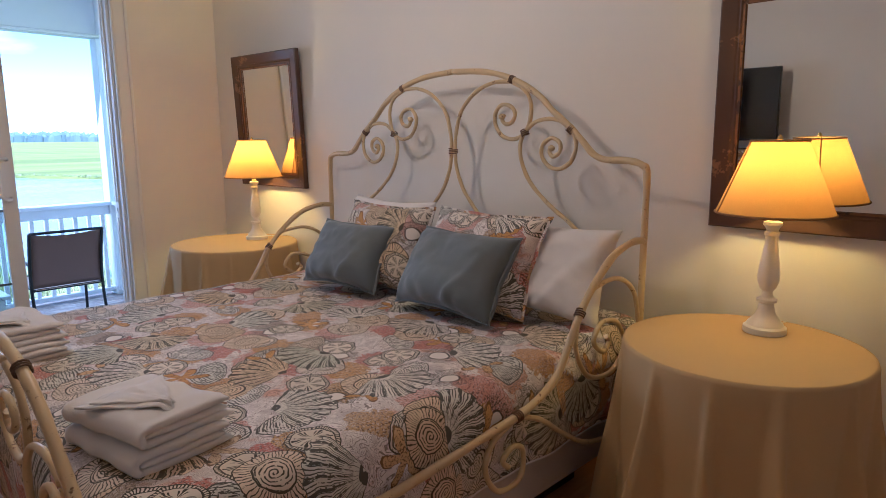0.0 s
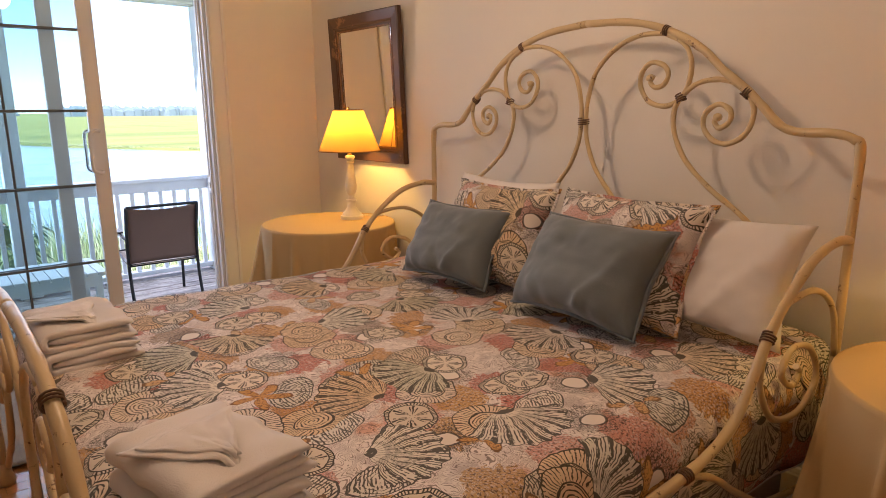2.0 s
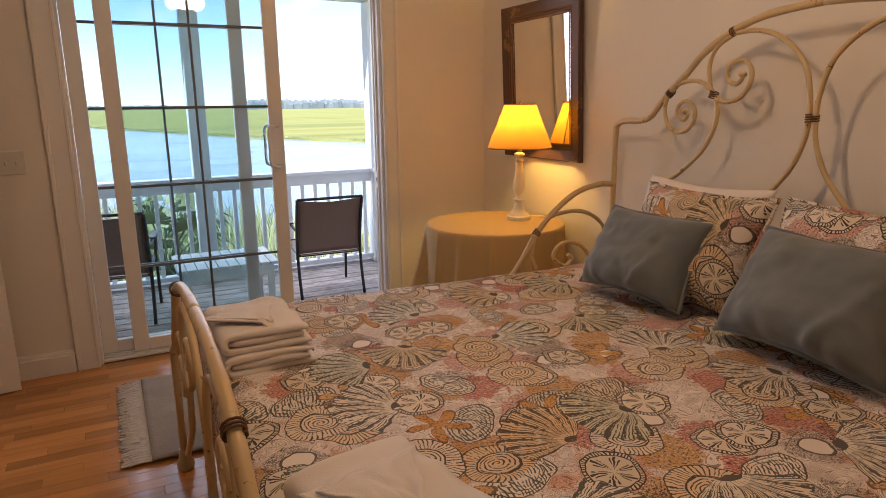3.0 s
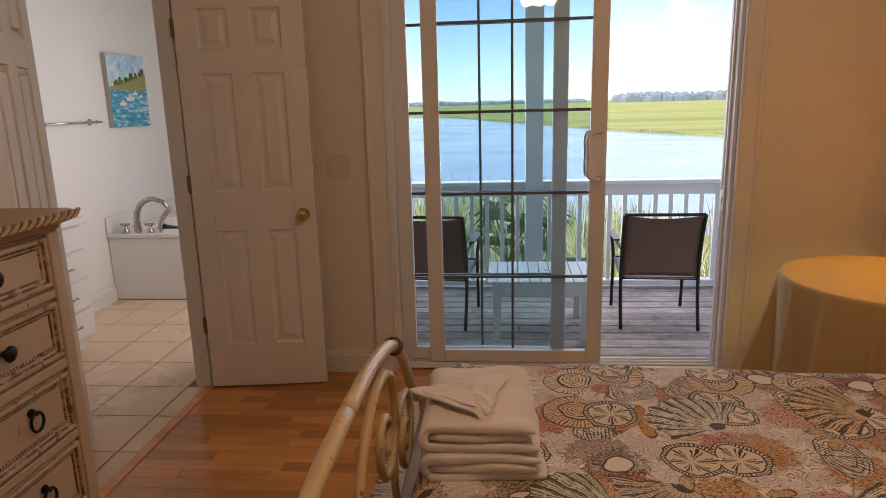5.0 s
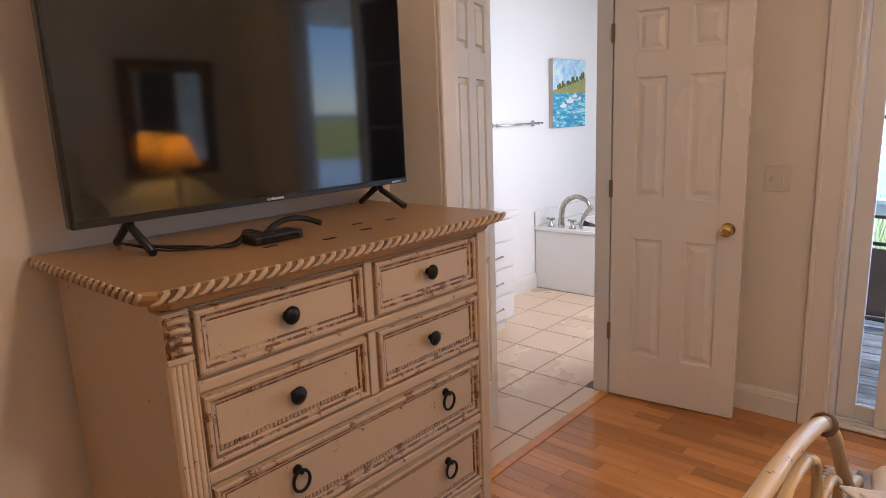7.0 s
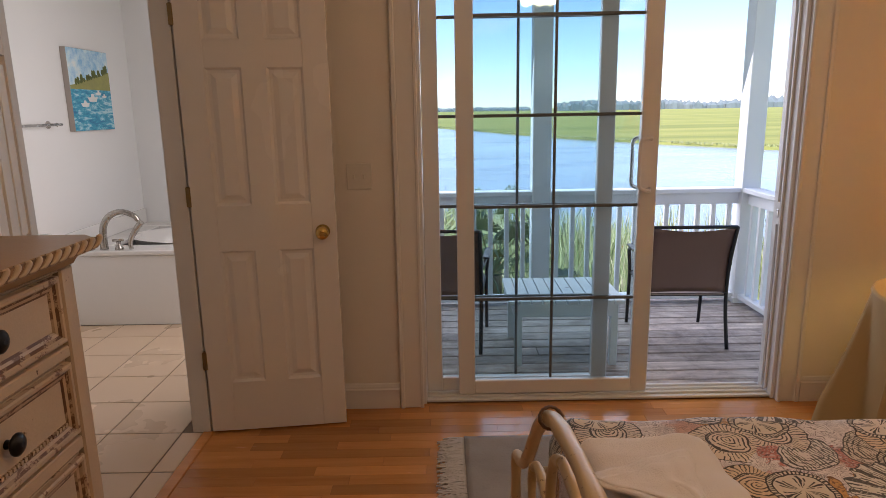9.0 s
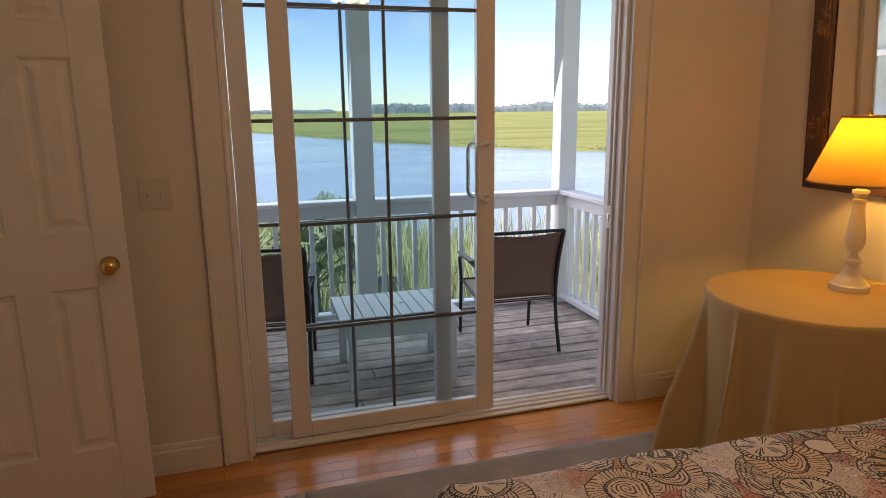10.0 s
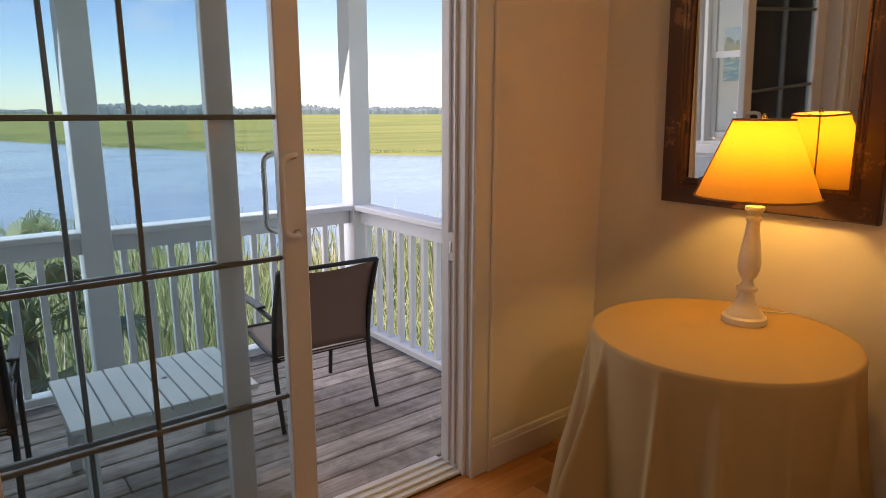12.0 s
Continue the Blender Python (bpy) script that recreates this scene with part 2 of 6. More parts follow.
BULB = glow("lit_bulb", (1.0, 0.72, 0.38), 2.5)


def shell_print(name, uvname="UVMap"):
    """Off-white cotton with pen-drawn scallops, ammonites, sand dollars, starfish, urchins and coral; UVs in metres."""
    m, nt, b = material(name)
    uv = nt.nodes.new("ShaderNodeUVMap")
    uv.uv_map = uvname
    warp = node(nt, "ShaderNodeTexNoise", Scale=11, Detail=3)
    link(nt, uv.outputs[0], warp.inputs["Vector"])
    wm = nt.nodes.new("ShaderNodeVectorMath")
    wm.operation = "MULTIPLY_ADD"
    wm.inputs[1].default_value = (0.045, 0.045, 0)
    link(nt, warp.outputs["Color"], wm.inputs[0])
    link(nt, uv.outputs[0], wm.inputs[2])
    vec = wm.outputs[0]

    def add(x, y):
        return math_node(nt, "ADD", x, y)

    def mul(*q):
        k = q[0]
        for z in q[1:]:
            k = math_node(nt, "MULTIPLY", k, z)
        return k

    def any_of(*q):
        k = q[0]
        for z in q[1:]:
            k = math_node(nt, "MAXIMUM", k, z)
        return k

    def less(x, c):
        return math_node(nt, "LESS_THAN", x, c)

    def more(x, c):
        return math_node(nt, "GREATER_THAN", x, c)

    def wave(x, freq):
        return math_node(nt, "SINE", mul(x, freq))

    def near(x, c, w):
        return less(math_node(nt, "ABSOLUTE", math_node(nt, "SUBTRACT", x, c)), w)

    def between(x, lo, hi):
        return mul(more(x, lo), less(x, hi))

    fine = noise_tex(nt, vec, 150, 3, 0.7)
    mid = noise_tex(nt, vec, 38, 4, 0.65)
    broad = noise_tex(nt, vec, 7, 3, 0.6)
    gaps = more(noise_tex(nt, vec, 75, 3, 0.7), 0.42)

    def cells(scale, rnd, off):
        """Local place in the nearest cell: radius, angle turned by chance, turned x and y, three chances."""
        sh = nt.nodes.new("ShaderNodeVectorMath")
        sh.operation = "ADD"
        sh.inputs[1].default_value = (off, off * 1.7, 0)
        link(nt, vec, sh.inputs[0])
        vo = node(nt, "ShaderNodeTexVoronoi", Scale=scale, Randomness=rnd)
        vo.voronoi_dimensions = "2D"
        link(nt, sh.outputs[0], vo.inputs["Vector"])
        sub = nt.nodes.new("ShaderNodeVectorMath")
        sub.operation = "SUBTRACT"
        link(nt, sh.outputs[0], sub.inputs[0])
        link(nt, vo.outputs["Position"], sub.inputs[1])
        sx = nt.nodes.new("ShaderNodeSeparateXYZ")
        link(nt, sub.outputs[0], sx.inputs[0])
        sc = nt.nodes.new("ShaderNodeSeparateColor")
        link(nt, vo.outputs["Color"], sc.inputs[0])
        x, y = sx.outputs[0], sx.outputs[1]
        phi = mul(sc.outputs[0], 6.283)
        cs, sn = math_node(nt, "COSINE", phi), math_node(nt, "SINE", phi)
        tx = add(mul(x, cs), mul(y, sn))
        ty = math_node(nt, "SUBTRACT", mul(y, cs), mul(x, sn))
        r = math_node(nt, "SQRT", add(mul(x, x), mul(y, y)))
        return r, math_node(nt, "ARCTAN2", ty, tx), tx, ty, sc.outputs[0], sc.outputs[1], sc.outputs[2]

    INK = (0.018, 0.015, 0.013)
    col = ramp(nt, broad, [(0.34, (0.62, 0.55, 0.52)), (0.41, (0.80, 0.73, 0.68)), (0.57, (0.80, 0.71, 0.66)), (0.66, (0.70, 0.42, 0.31))])
    # pen scribble on the ground between the motifs
    scribble = mul(near(wave(noise_tex(nt, vec, 13, 1, 0.5, 1.0), 85), 0.0, 0.40), gaps)
    hairs = mul(near(wave(noise_tex(nt, vec, 26, 0, 0.5, 1.5), 60), 0.0, 0.40), more(broad, 0.46))
    col = mix(nt, any_of(mul(scribble, 0.72), mul(hairs, 0.5)), col, (0.10, 0.06, 0.045))

    # coral sprays: branching red, rust and pink patches
    r, th, x, y, h, g, c = cells(6.0, 0.9, 3.1)
    patch = mul(less(add(r, mul(mid, 0.10)), 0.128), less(g, 0.80))
    branch = node(nt, "ShaderNodeTexVoronoi", Scale=85)
    branch.feature, branch.voronoi_dimensions = "DISTANCE_TO_EDGE", "2D"
    link(nt, vec, branch.inputs["Vector"])
    twig = less(add(branch.outputs["Distance"], mul(fine, 0.25)), 0.30)
    coral = ramp(nt, c, [(0.0, (0.56, 0.16, 0.11)), (0.36, (0.50, 0.19, 0.14)), (0.38, (0.60, 0.30, 0.24)), (0.62, (0.62, 0.36, 0.30)), (0.64, (0.52, 0.25, 0.06)), (0.86, (0.58, 0.33, 0.10)), (1.0, (0.30, 0.28, 0.25))])
    col = mix(nt, mul(patch, 0.45), col, coral)
    col = mix(nt, mul(patch, twig, 0.85), col, coral)
    col = mix(nt, mul(patch, more(fine, 0.55), 0.80), col, (0.07, 0.035, 0.03))

    # urchins: dark bristles round a pale oval
    r, th, x, y, h, g, c = cells(4.6, 0.85, 7.7)
    body = mul(less(add(r, mul(mid, 0.05)), 0.098), less(g, 0.50))
    bristle = mul(more(wave(add(th, mul(mid, 1.4)), 46), 0.15), more(r, 0.034), more(fine, 0.43))
    col = mix(nt, mul(body, less(r, 0.034), 0.95), col, (0.77, 0.71, 0.64))
    col = mix(nt, mul(body, any_of(bristle, near(r, 0.034, 0.003)), 0.85), col, INK)

    # clams: paired ovals with growth lines
    r, th, x, y, h, g, c = cells(4.1, 0.75, 1.3)
    oval = math_node(nt, "SQRT", add(mul(x, x, 120), mul(y, y, 330)))
    clam = mul(less(oval, 1.0), less(g, 0.62))
    col = mix(nt, mul(clam, 0.95), col, ramp(nt, c, [(0.0, (0.78, 0.72, 0.64)), (0.5, (0.70, 0.66, 0.58)), (0.75, (0.60, 0.58, 0.50)), (1.0, (0.74, 0.58, 0.42))]))
    growth = mul(more(wave(add(oval, mul(mid, 0.3)), 34), 0.72), gaps, more(oval, 0.3))
    hatch = mul(more(wave(add(x, mul(y, 0.6)), 620), 0.30), more(mid, 0.46))
    col = mix(nt, mul(clam, any_of(growth, hatch, more(oval, 0.945), near(x, 0.004, 0.002)), 0.88), col, INK)

    # starfish
    r, th, x, y, h, g, c = cells(3.7, 0.8, 5.9)
    arm = add(0.052, mul(math_node(nt, "COSINE", mul(add(th, mul(mid, 0.3)), 5)), 0.036))
    ratio = math_node(nt, "DIVIDE", r, arm)
    star = mul(less(ratio, 1.0), less(g, 0.55))
    col = mix(nt, mul(star, 0.95), col, ramp(nt, c, [(0.0, (0.58, 0.28, 0.06)), (0.6, (0.66, 0.38, 0.14)), (1.0, (0.62, 0.48, 0.32))]))
    col = mix(nt, mul(star, any_of(more(ratio, 0.90), more(add(fine, mul(mid, 0.3)), 0.70)), 0.8), col, (0.09, 0.04, 0.02))

    # ammonites and sand dollars
    for scale, off in ((3.9, 6.6), (3.3, 2.2)):
        r, th, x, y, h, g, c = cells(scale, 0.7, off)
        disc = mul(less(r, 0.088), less(g, 0.46))
        col = mix(nt, mul(disc, 0.96), col, ramp(nt, c, [(0.0, (0.68, 0.50, 0.30)), (0.5, (0.74, 0.60, 0.44)), (1.0, (0.70, 0.63, 0.55))]))
        coil = mul(more(math_node(nt, "SINE", add(mul(r, 620), th)), 0.45), less(r, 0.046), gaps)
        ribs = mul(more(wave(add(th, mul(mid, 0.25)), 44), 0.62), between(r, 0.050, 0.085), more(mid, 0.40))
        col = mix(nt, mul(disc, any_of(coil, ribs, near(r, 0.047, 0.0022), near(r, 0.0865, 0.0018)), 0.92), col, INK)
        dollar = mul(less(r, 0.070), more(g, 0.50), less(g, 0.93))
        col = mix(nt, mul(dollar, 0.96), col, ramp(nt, c, [(0.0, (0.76, 0.68, 0.58)), (0.6, (0.70, 0.60, 0.46)), (1.0, (0.62, 0.56, 0.46))]))
        spokes = mul(near(math_node(nt, "ABSOLUTE", wave(th, 3)), 0.0, 0.20), between(r, 0.006, 0.052))
        petals = mul(near(math_node(nt, "ABSOLUTE", wave(th, 3)), 0.62, 0.12), between(r, 0.014, 0.044), gaps)
        ticks = mul(more(wave(th, 50), 0.2), between(r, 0.057, 0.068))
        col = mix(nt, mul(dollar, any_of(spokes, petals, ticks, near(r, 0.056, 0.0018), near(r, 0.0685, 0.0018)), 0.93), col, INK)

    # large scallop fans, spread from a hinge
    r, th, x, y, h, g, c = cells(2.9, 0.55, 9.4)
    hx = add(x, 0.075)
    reach = math_node(nt, "SQRT", add(mul(hx, hx), mul(y, y)))
    ang = math_node(nt, "ARCTAN2", y, hx)
    wide = math_node(nt, "ABSOLUTE", ang)
    rim = add(add(0.185, mul(math_node(nt, "COSINE", mul(ang, 26)), 0.005)), mul(wide, wide, -0.028))
    shell = mul(less(reach, rim), less(wide, 1.22), less(g, 0.86))
    col = mix(nt, mul(shell, 0.96), col, ramp(nt, c, [(0.0, (0.76, 0.69, 0.60)), (0.35, (0.68, 0.65, 0.55)), (0.6, (0.58, 0.55, 0.42)), (0.8, (0.68, 0.50, 0.30)), (1.0, (0.74, 0.66, 0.56))]))
    folds = add(ang, mul(mid, 0.03))
    ray = mul(more(wave(folds, 26), add(0.97, mul(reach, -2.0))), gaps, more(reach, 0.02))
    thin = mul(more(wave(folds, 104), 0.45), more(mid, 0.44), more(reach, 0.045))
    bars = mul(more(wave(reach, 380), 0.55), more(wave(folds, 26), 0.1), more(mid, 0.50), more(reach, 0.07))
    rimline = any_of(near(reach, rim, 0.0030), near(wide, 1.20, 0.018))
    foot = mul(less(reach, 0.028), more(mid, 0.38))
    col = mix(nt, mul(shell, any_of(ray, thin, bars, rimline, foot), 0.88), col, INK)

    link(nt, col, b.inputs["Base Color"])
    b.inputs["Roughness"].default_value = 0.85
    bump(nt, b, add(noise_tex(nt, vec, 7, 4), mul(noise_tex(nt, vec, 400, 2), 0.12)), 0.45, 0.016)
    return m


PRINT = shell_print("shell_print")


# ---- mesh helpers ----
def box(bm, lo, hi, bevel=0.0, seg=1):
    lo, hi = Vector(lo), Vector(hi)
    vs = bmesh.ops.create_cube(bm, size=1, matrix=Matrix.Translation((lo + hi) / 2) @ Matrix.Diagonal((*(hi - lo), 1)))["verts"]
    if bevel:
        es = list({e for v in vs for e in v.link_edges})
        bmesh.ops.bevel(bm, geom=es, offset=bevel, segments=seg, affect="EDGES", profile=0.5, clamp_overlap=True)
    return bm


def boxed(lo, hi, bevel=0.0, seg=1):
    return box(bmesh.new(), lo, hi, bevel, seg)


def smooth_path(pts, n=6):
    """Catmull-Rom through the points."""
    p = [Vector(q) for q in pts]
    p = [2 * p[0] - p[1], *p, 2 * p[-1] - p[-2]]
    out = []
    for i in range(1, len(p) - 2):
        a, b_, c, d = p[i - 1:i + 3]
        for k in range(n):
            t = k / n
            out.append(0.5 * (2 * b_ + (c - a) * t + (2 * a - 5 * b_ + 4 * c - d) * t * t + (3 * b_ - a - 3 * c + d) * t ** 3))
    return [*out, p[-2]]


def tube(bm, pts, radius, sides=8, caps=True):
    """A rod along the points; radius may be a number or a function of 0..1."""
    pts = [Vector(q) for q in pts]
    rings, up = [], None
    for i, q in enumerate(pts):
        t = (pts[min(i + 1, len(pts) - 1)] - pts[max(i - 1, 0)]).normalized()
        if up is None:
            up = t.orthogonal().normalized()
        up = (up - t * up.dot(t)).normalized()
        side = t.cross(up)
        r = radius(i / (len(pts) - 1)) if callable(radius) else radius
        rings.append([bm.verts.new(q + r * (math.cos(2 * math.pi * k / sides) * up + math.sin(2 * math.pi * k / sides) * side)) for k in range(sides)])
    for a, c in zip(rings, rings[1:]):
        for k in range(sides):
            bm.faces.new((a[k], a[(k + 1) % sides], c[(k + 1) % sides], c[k])).smooth = True
    if caps:
        bm.faces.new(rings[0][::-1])
        bm.faces.new(rings[-1])
    return bm


def lathe(bm, profile, sides=32, at=(0, 0, 0), caps=True, m=None):
    rings = []
    for r, z in profile:
        ring = [Vector((r * math.cos(2 * math.pi * k / sides), r * math.sin(2 * math.pi * k / sides), z)) for k in range(sides)]
        rings.append([bm.verts.new((m @ q if m else q) + Vector(at)) for q in ring])
    for a, c in zip(rings, rings[1:]):
        for k in range(sides):
            bm.faces.new((a[k], a[(k + 1) % sides], c[(k + 1) % sides], c[k])).smooth = True
    if caps:
        bm.faces.new(rings[0][::-1])
        bm.faces.new(rings[-1])
    return bm


def part(name, bm, mat, parent=None, label=""):
    bmesh.ops.recalc_face_normals(bm, faces=bm.faces[:])
    me = bpy.data.meshes.new(name)
    bm.to_mesh(me)
    bm.free()
    me.materials.append(mat)
    ob = new(name, me)
    ob.parent = parent
    if label:
        ob["label"] = label
    return ob


def thing(name, m, label, category, group=""):
    ob = new(name)
    ob.matrix_world = m if isinstance(m, Matrix) else Matrix.Translation(m)
    ob.empty_display_size = 0.1
    return tagged(ob, label, category, group)


def setting(name, bm, mat, label, category="", parent=None):
    return tagged(part(name, bm, mat, parent), label, category, "", "structure")


# ---- bedroom shell ----
XE, XW, YS, TOP = 0.68, -3.06, -5.45, 2.75
bm = box(bmesh.new(), (XE, YS - 0.15, -0.05), (XE + 0.15, 0.16, TOP))
setting("wall_east", bm, WALL, "cream painted wall behind the bed", "wall")
bm = bmesh.new()
for x0, x1, z0, z1 in ((-2.8, -1.82, -0.05, TOP), (-0.06, XE, -0.05, TOP), (-1.82, -0.06, 2.40, TOP)):
    box(bm, (x0, 0.0, z0), (x1, 0.16, z1))
setting("wall_north", bm, WALL, "cream painted wall with the glass door opening", "wall")
setting("wall_south", boxed((XW - 0.12, YS - 0.12, -0.05), (XE, YS, TOP)), WALL, "plain cream painted wall", "wall")
bm = box(bmesh.new(), (XW - 0.12, YS, -0.05), (XW, -1.52, TOP))
box(bm, (XW, -1.52, -0.05), (-2.80, -1.44, TOP))
box(bm, (-2.88, -1.44, 2.06), (-2.80, -0.22, TOP))
box(bm, (-2.88, -0.22, -0.05), (-2.80, 0.16, TOP))
setting("wall_west", bm, WALL, "cream painted wall with the bathroom doorway", "wall")
setting("ceiling", boxed((-4.5, YS - 0.15, TOP), (XE + 0.15, 2.75, TOP + 0.12)), CEIL, "plain white painted ceiling", "ceiling")
floor = setting("floor", boxed((-2.80, YS, -0.05), (XE, 0.06, -0.004)), OAKGAP, "honey oak laminate strip floor", "floor")
bm = boxed((XW, YS, -0.05), (-2.80, -1.52, -0.003))
setting("floor_alcove", bm, OAK, "honey oak laminate floor under the dresser", "floor")


def baseboard(name, a, b_, n):
    """A skirting board from a to b, on a wall whose normal is n."""
    a, b_, n = Vector((*a, 0)), Vector((*b_, 0)), Vector((*n, 0))
    prof = ((0, 0), (0.018, 0), (0.018, 0.098), (0.013, 0.104), (0.013, 0.112), (0.009, 0.124), (0.0, 0.128))
    bm = bmesh.new()
    ends = [[bm.verts.new(e + n * (0.001 + d) + Vector((0, 0, z))) for d, z in prof] for e in (a, b_)]
    for i in range(len(prof)):
        j = (i + 1) % len(prof)
        bm.faces.new((ends[0][i], ends[0][j], ends[1][j], ends[1][i]))
    bm.faces.new(ends[0])
    bm.faces.new(ends[1][::-1])
    setting(name, bm, TRIM, "white moulded baseboard along the wall", "baseboard")


baseboard("baseboard_1", (-2.72, 0), (-1.935, 0), (0, -1))
baseboard("baseboard_2", (0.045, 0), (XE, 0), (0, -1))
baseboard("baseboard_3", (XE, -0.02), (XE, YS), (-1, 0))
baseboard("baseboard_4", (XW, YS), (XW, -1.52), (1, 0))
baseboard("baseboard_5", (XW, YS), (XE, YS), (0, 1))


# slider casing
bm = bmesh.new()
for x0, x1 in ((-1.93, -1.815), (-0.065, 0.04)):
    box(bm, (x0, -0.016, 0), (x1, -0.001, 2.405), 0.003)
    ox = x0 if x0 < -1 else x1 - 0.022
    box(bm, (ox, -0.027, 0), (ox + 0.022, -0.0165, 2.405), 0.004)
    ix = x1 - 0.016 if x0 < -1 else x0
    box(bm, (ix, -0.022, 0), (ix + 0.016, -0.0165, 2.405), 0.003)
box(bm, (-1.93, -0.016, 2.407), (0.04, -0.001, 2.51), 0.003)
box(bm, (-1.93, -0.027, 2.488), (0.04, -0.0165, 2.51), 0.004)
setting("trim_slider", bm, TRIM, "white moulded casing round the glass door", "trim")
# doorway casing
bm = bmesh.new()
for y0, y1 in ((-1.515, -1.44), (-0.225, -0.15)):
    box(bm, (-2.799, y0, 0), (-2.782, y1, 2.06), 0.004)
box(bm, (-2.799, -1.515, 2.062), (-2.782, -0.15, 2.135), 0.004)
box(bm, (-2.884, -1.439, 0), (-2.80, -1.425, 2.058), 0.002)
box(bm, (-2.884, -0.235, 0), (-2.80, -0.221, 2.058), 0.002)
setting("trim_doorway", bm, TRIM, "white casing and jambs of the bathroom doorway", "trim")
setting("threshold", boxed((-2.835, -1.425, -0.01), (-2.785, -0.236, 0.006), 0.003), OAK, "wooden threshold strip between laminate and tile", "threshold")


# ---- sliding glass door ----
def slider_panel(name, x0, x1, y, z0, z1, stile, bottom, top, muntin, rows, label, handle=False):
    t = thing(name, (0, 0, 0), label, "door")
    t["kind"] = "structure"
    d = 0.019
    part("stile", boxed((x0, y - d, z0), (x0 + stile, y + d, z1), 0.003), VINYL, t)
    part("stile", boxed((x1 - stile, y - d, z0), (x1, y + d, z1), 0.003), VINYL, t)
    part("bottom_rail", boxed((x0 + stile, y - d + 0.001, z0), (x1 - stile, y + d - 0.001, z0 + bottom), 0.003), VINYL, t)
    part("top_rail", boxed((x0 + stile, y - d + 0.001, z1 - top), (x1 - stile, y + d - 0.001, z1), 0.003), VINYL, t)
    g = part("pane", boxed((x0 + stile, y - 0.003, z0 + bottom), (x1 - stile, y + 0.003, z1 - top)), PANE, t, "tinted clear glass pane")
    g.visible_shadow = False
    for z in rows:
        part("muntin", boxed((x0 + stile, y - 0.009, z - 0.0075), (x1 - stile, y + 0.009, z + 0.0075), 0.003), GRILLE, t, "grille bar coloured dark as if backlit")
    zs = [z0 + bottom, *rows, z1 - top]
    for a, c in zip(zs, zs[1:]):
        part("muntin", boxed((muntin - 0.0065, y - 0.0085, a + 0.008), (muntin + 0.0065, y + 0.0085, c - 0.008), 0.003), GRILLE, t, "grille bar coloured dark as if backlit")
    if handle:
        for s in (-1, 1):
            yy = y + s * d
            pts = [(x1 - 0.035, yy, 1.30), (x1 - 0.05, yy + s * 0.035, 1.305), (x1 - 0.085, yy + s * 0.045, 1.295), (x1 - 0.098, yy + s * 0.045, 1.27),
                   (x1 - 0.098, yy + s * 0.045, 1.18), (x1 - 0.098, yy + s * 0.045, 1.09), (x1 - 0.085, yy + s * 0.045, 1.065), (x1 - 0.05, yy + s * 0.035, 1.055), (x1 - 0.035, yy, 1.06)]
            part("handle", tube(bmesh.new(), smooth_path(pts, 4), 0.0095, 8), VINYL if s < 0 else SILVER, t, "curved pull handle")
            for z in (1.30, 1.06):
                part("screw", lathe(bmesh.new(), [(0.012, 0), (0.012, 0.004), (0.006, 0.007)], 12, (x1 - 0.035, yy, z), True, Matrix.Rotation(radians(90 * s), 4, "X")), SILVER, t)
    return t


ROWS = (0.525, 0.985, 1.414, 1.86)
slider_panel("door_1", -1.64, -0.69, 0.085, 0.03, 2.36, 0.083, 0.07, 0.07, -1.175, ROWS, "white sliding glass door slid partly open", True)
slider_panel("window_1", -1.80, -0.885, 0.130, 0.03, 2.36, 0.078, 0.07, 0.07, -1.345, ROWS, "white fixed glass door panel with muntins")
bm = bmesh.new()
box(bm, (-1.819, 0.02, 0.0), (-1.802, 0.158, 2.398), 0.002)
box(bm, (-0.078, 0.02, 0.0), (-0.061, 0.158, 2.398), 0.002)
box(bm, (-0.090, 0.062, 0.035), (-0.079, 0.075, 2.36), 0.002)
box(bm, (-0.090, 0.098, 0.035), (-0.079, 0.111, 2.36), 0.002)
box(bm, (-1.80, 0.02, 2.362), (-0.08, 0.158, 2.398), 0.002)
setting("trim_slider_frame", bm, VINYL, "white vinyl frame and jambs of the sliding door", "trim")
bm = box(bmesh.new(), (-1.80, 0.03, 0.004), (-0.08, 0.19, 0.018), 0.003)
for y in (0.062, 0.107, 0.15):
    box(bm, (-1.80, y - 0.004, 0.0185), (-0.08, y + 0.004, 0.029), 0.002)
setting("sill_slider", bm, VINYL, "white sliding door track and sill", "sill")
t = thing("door_latch", (-0.079, 0.085, 0.93), "white latch keeper on the sliding door jamb", "latch")
part("plate", boxed((-0.012, -0.016, -0.055), (0.0, 0.016, 0.055), 0.003), VINYL, t)
part("hook_slot", boxed((-0.016, -0.006, -0.02), (-0.0125, 0.006, 0.02), 0.002), SILVER, t)


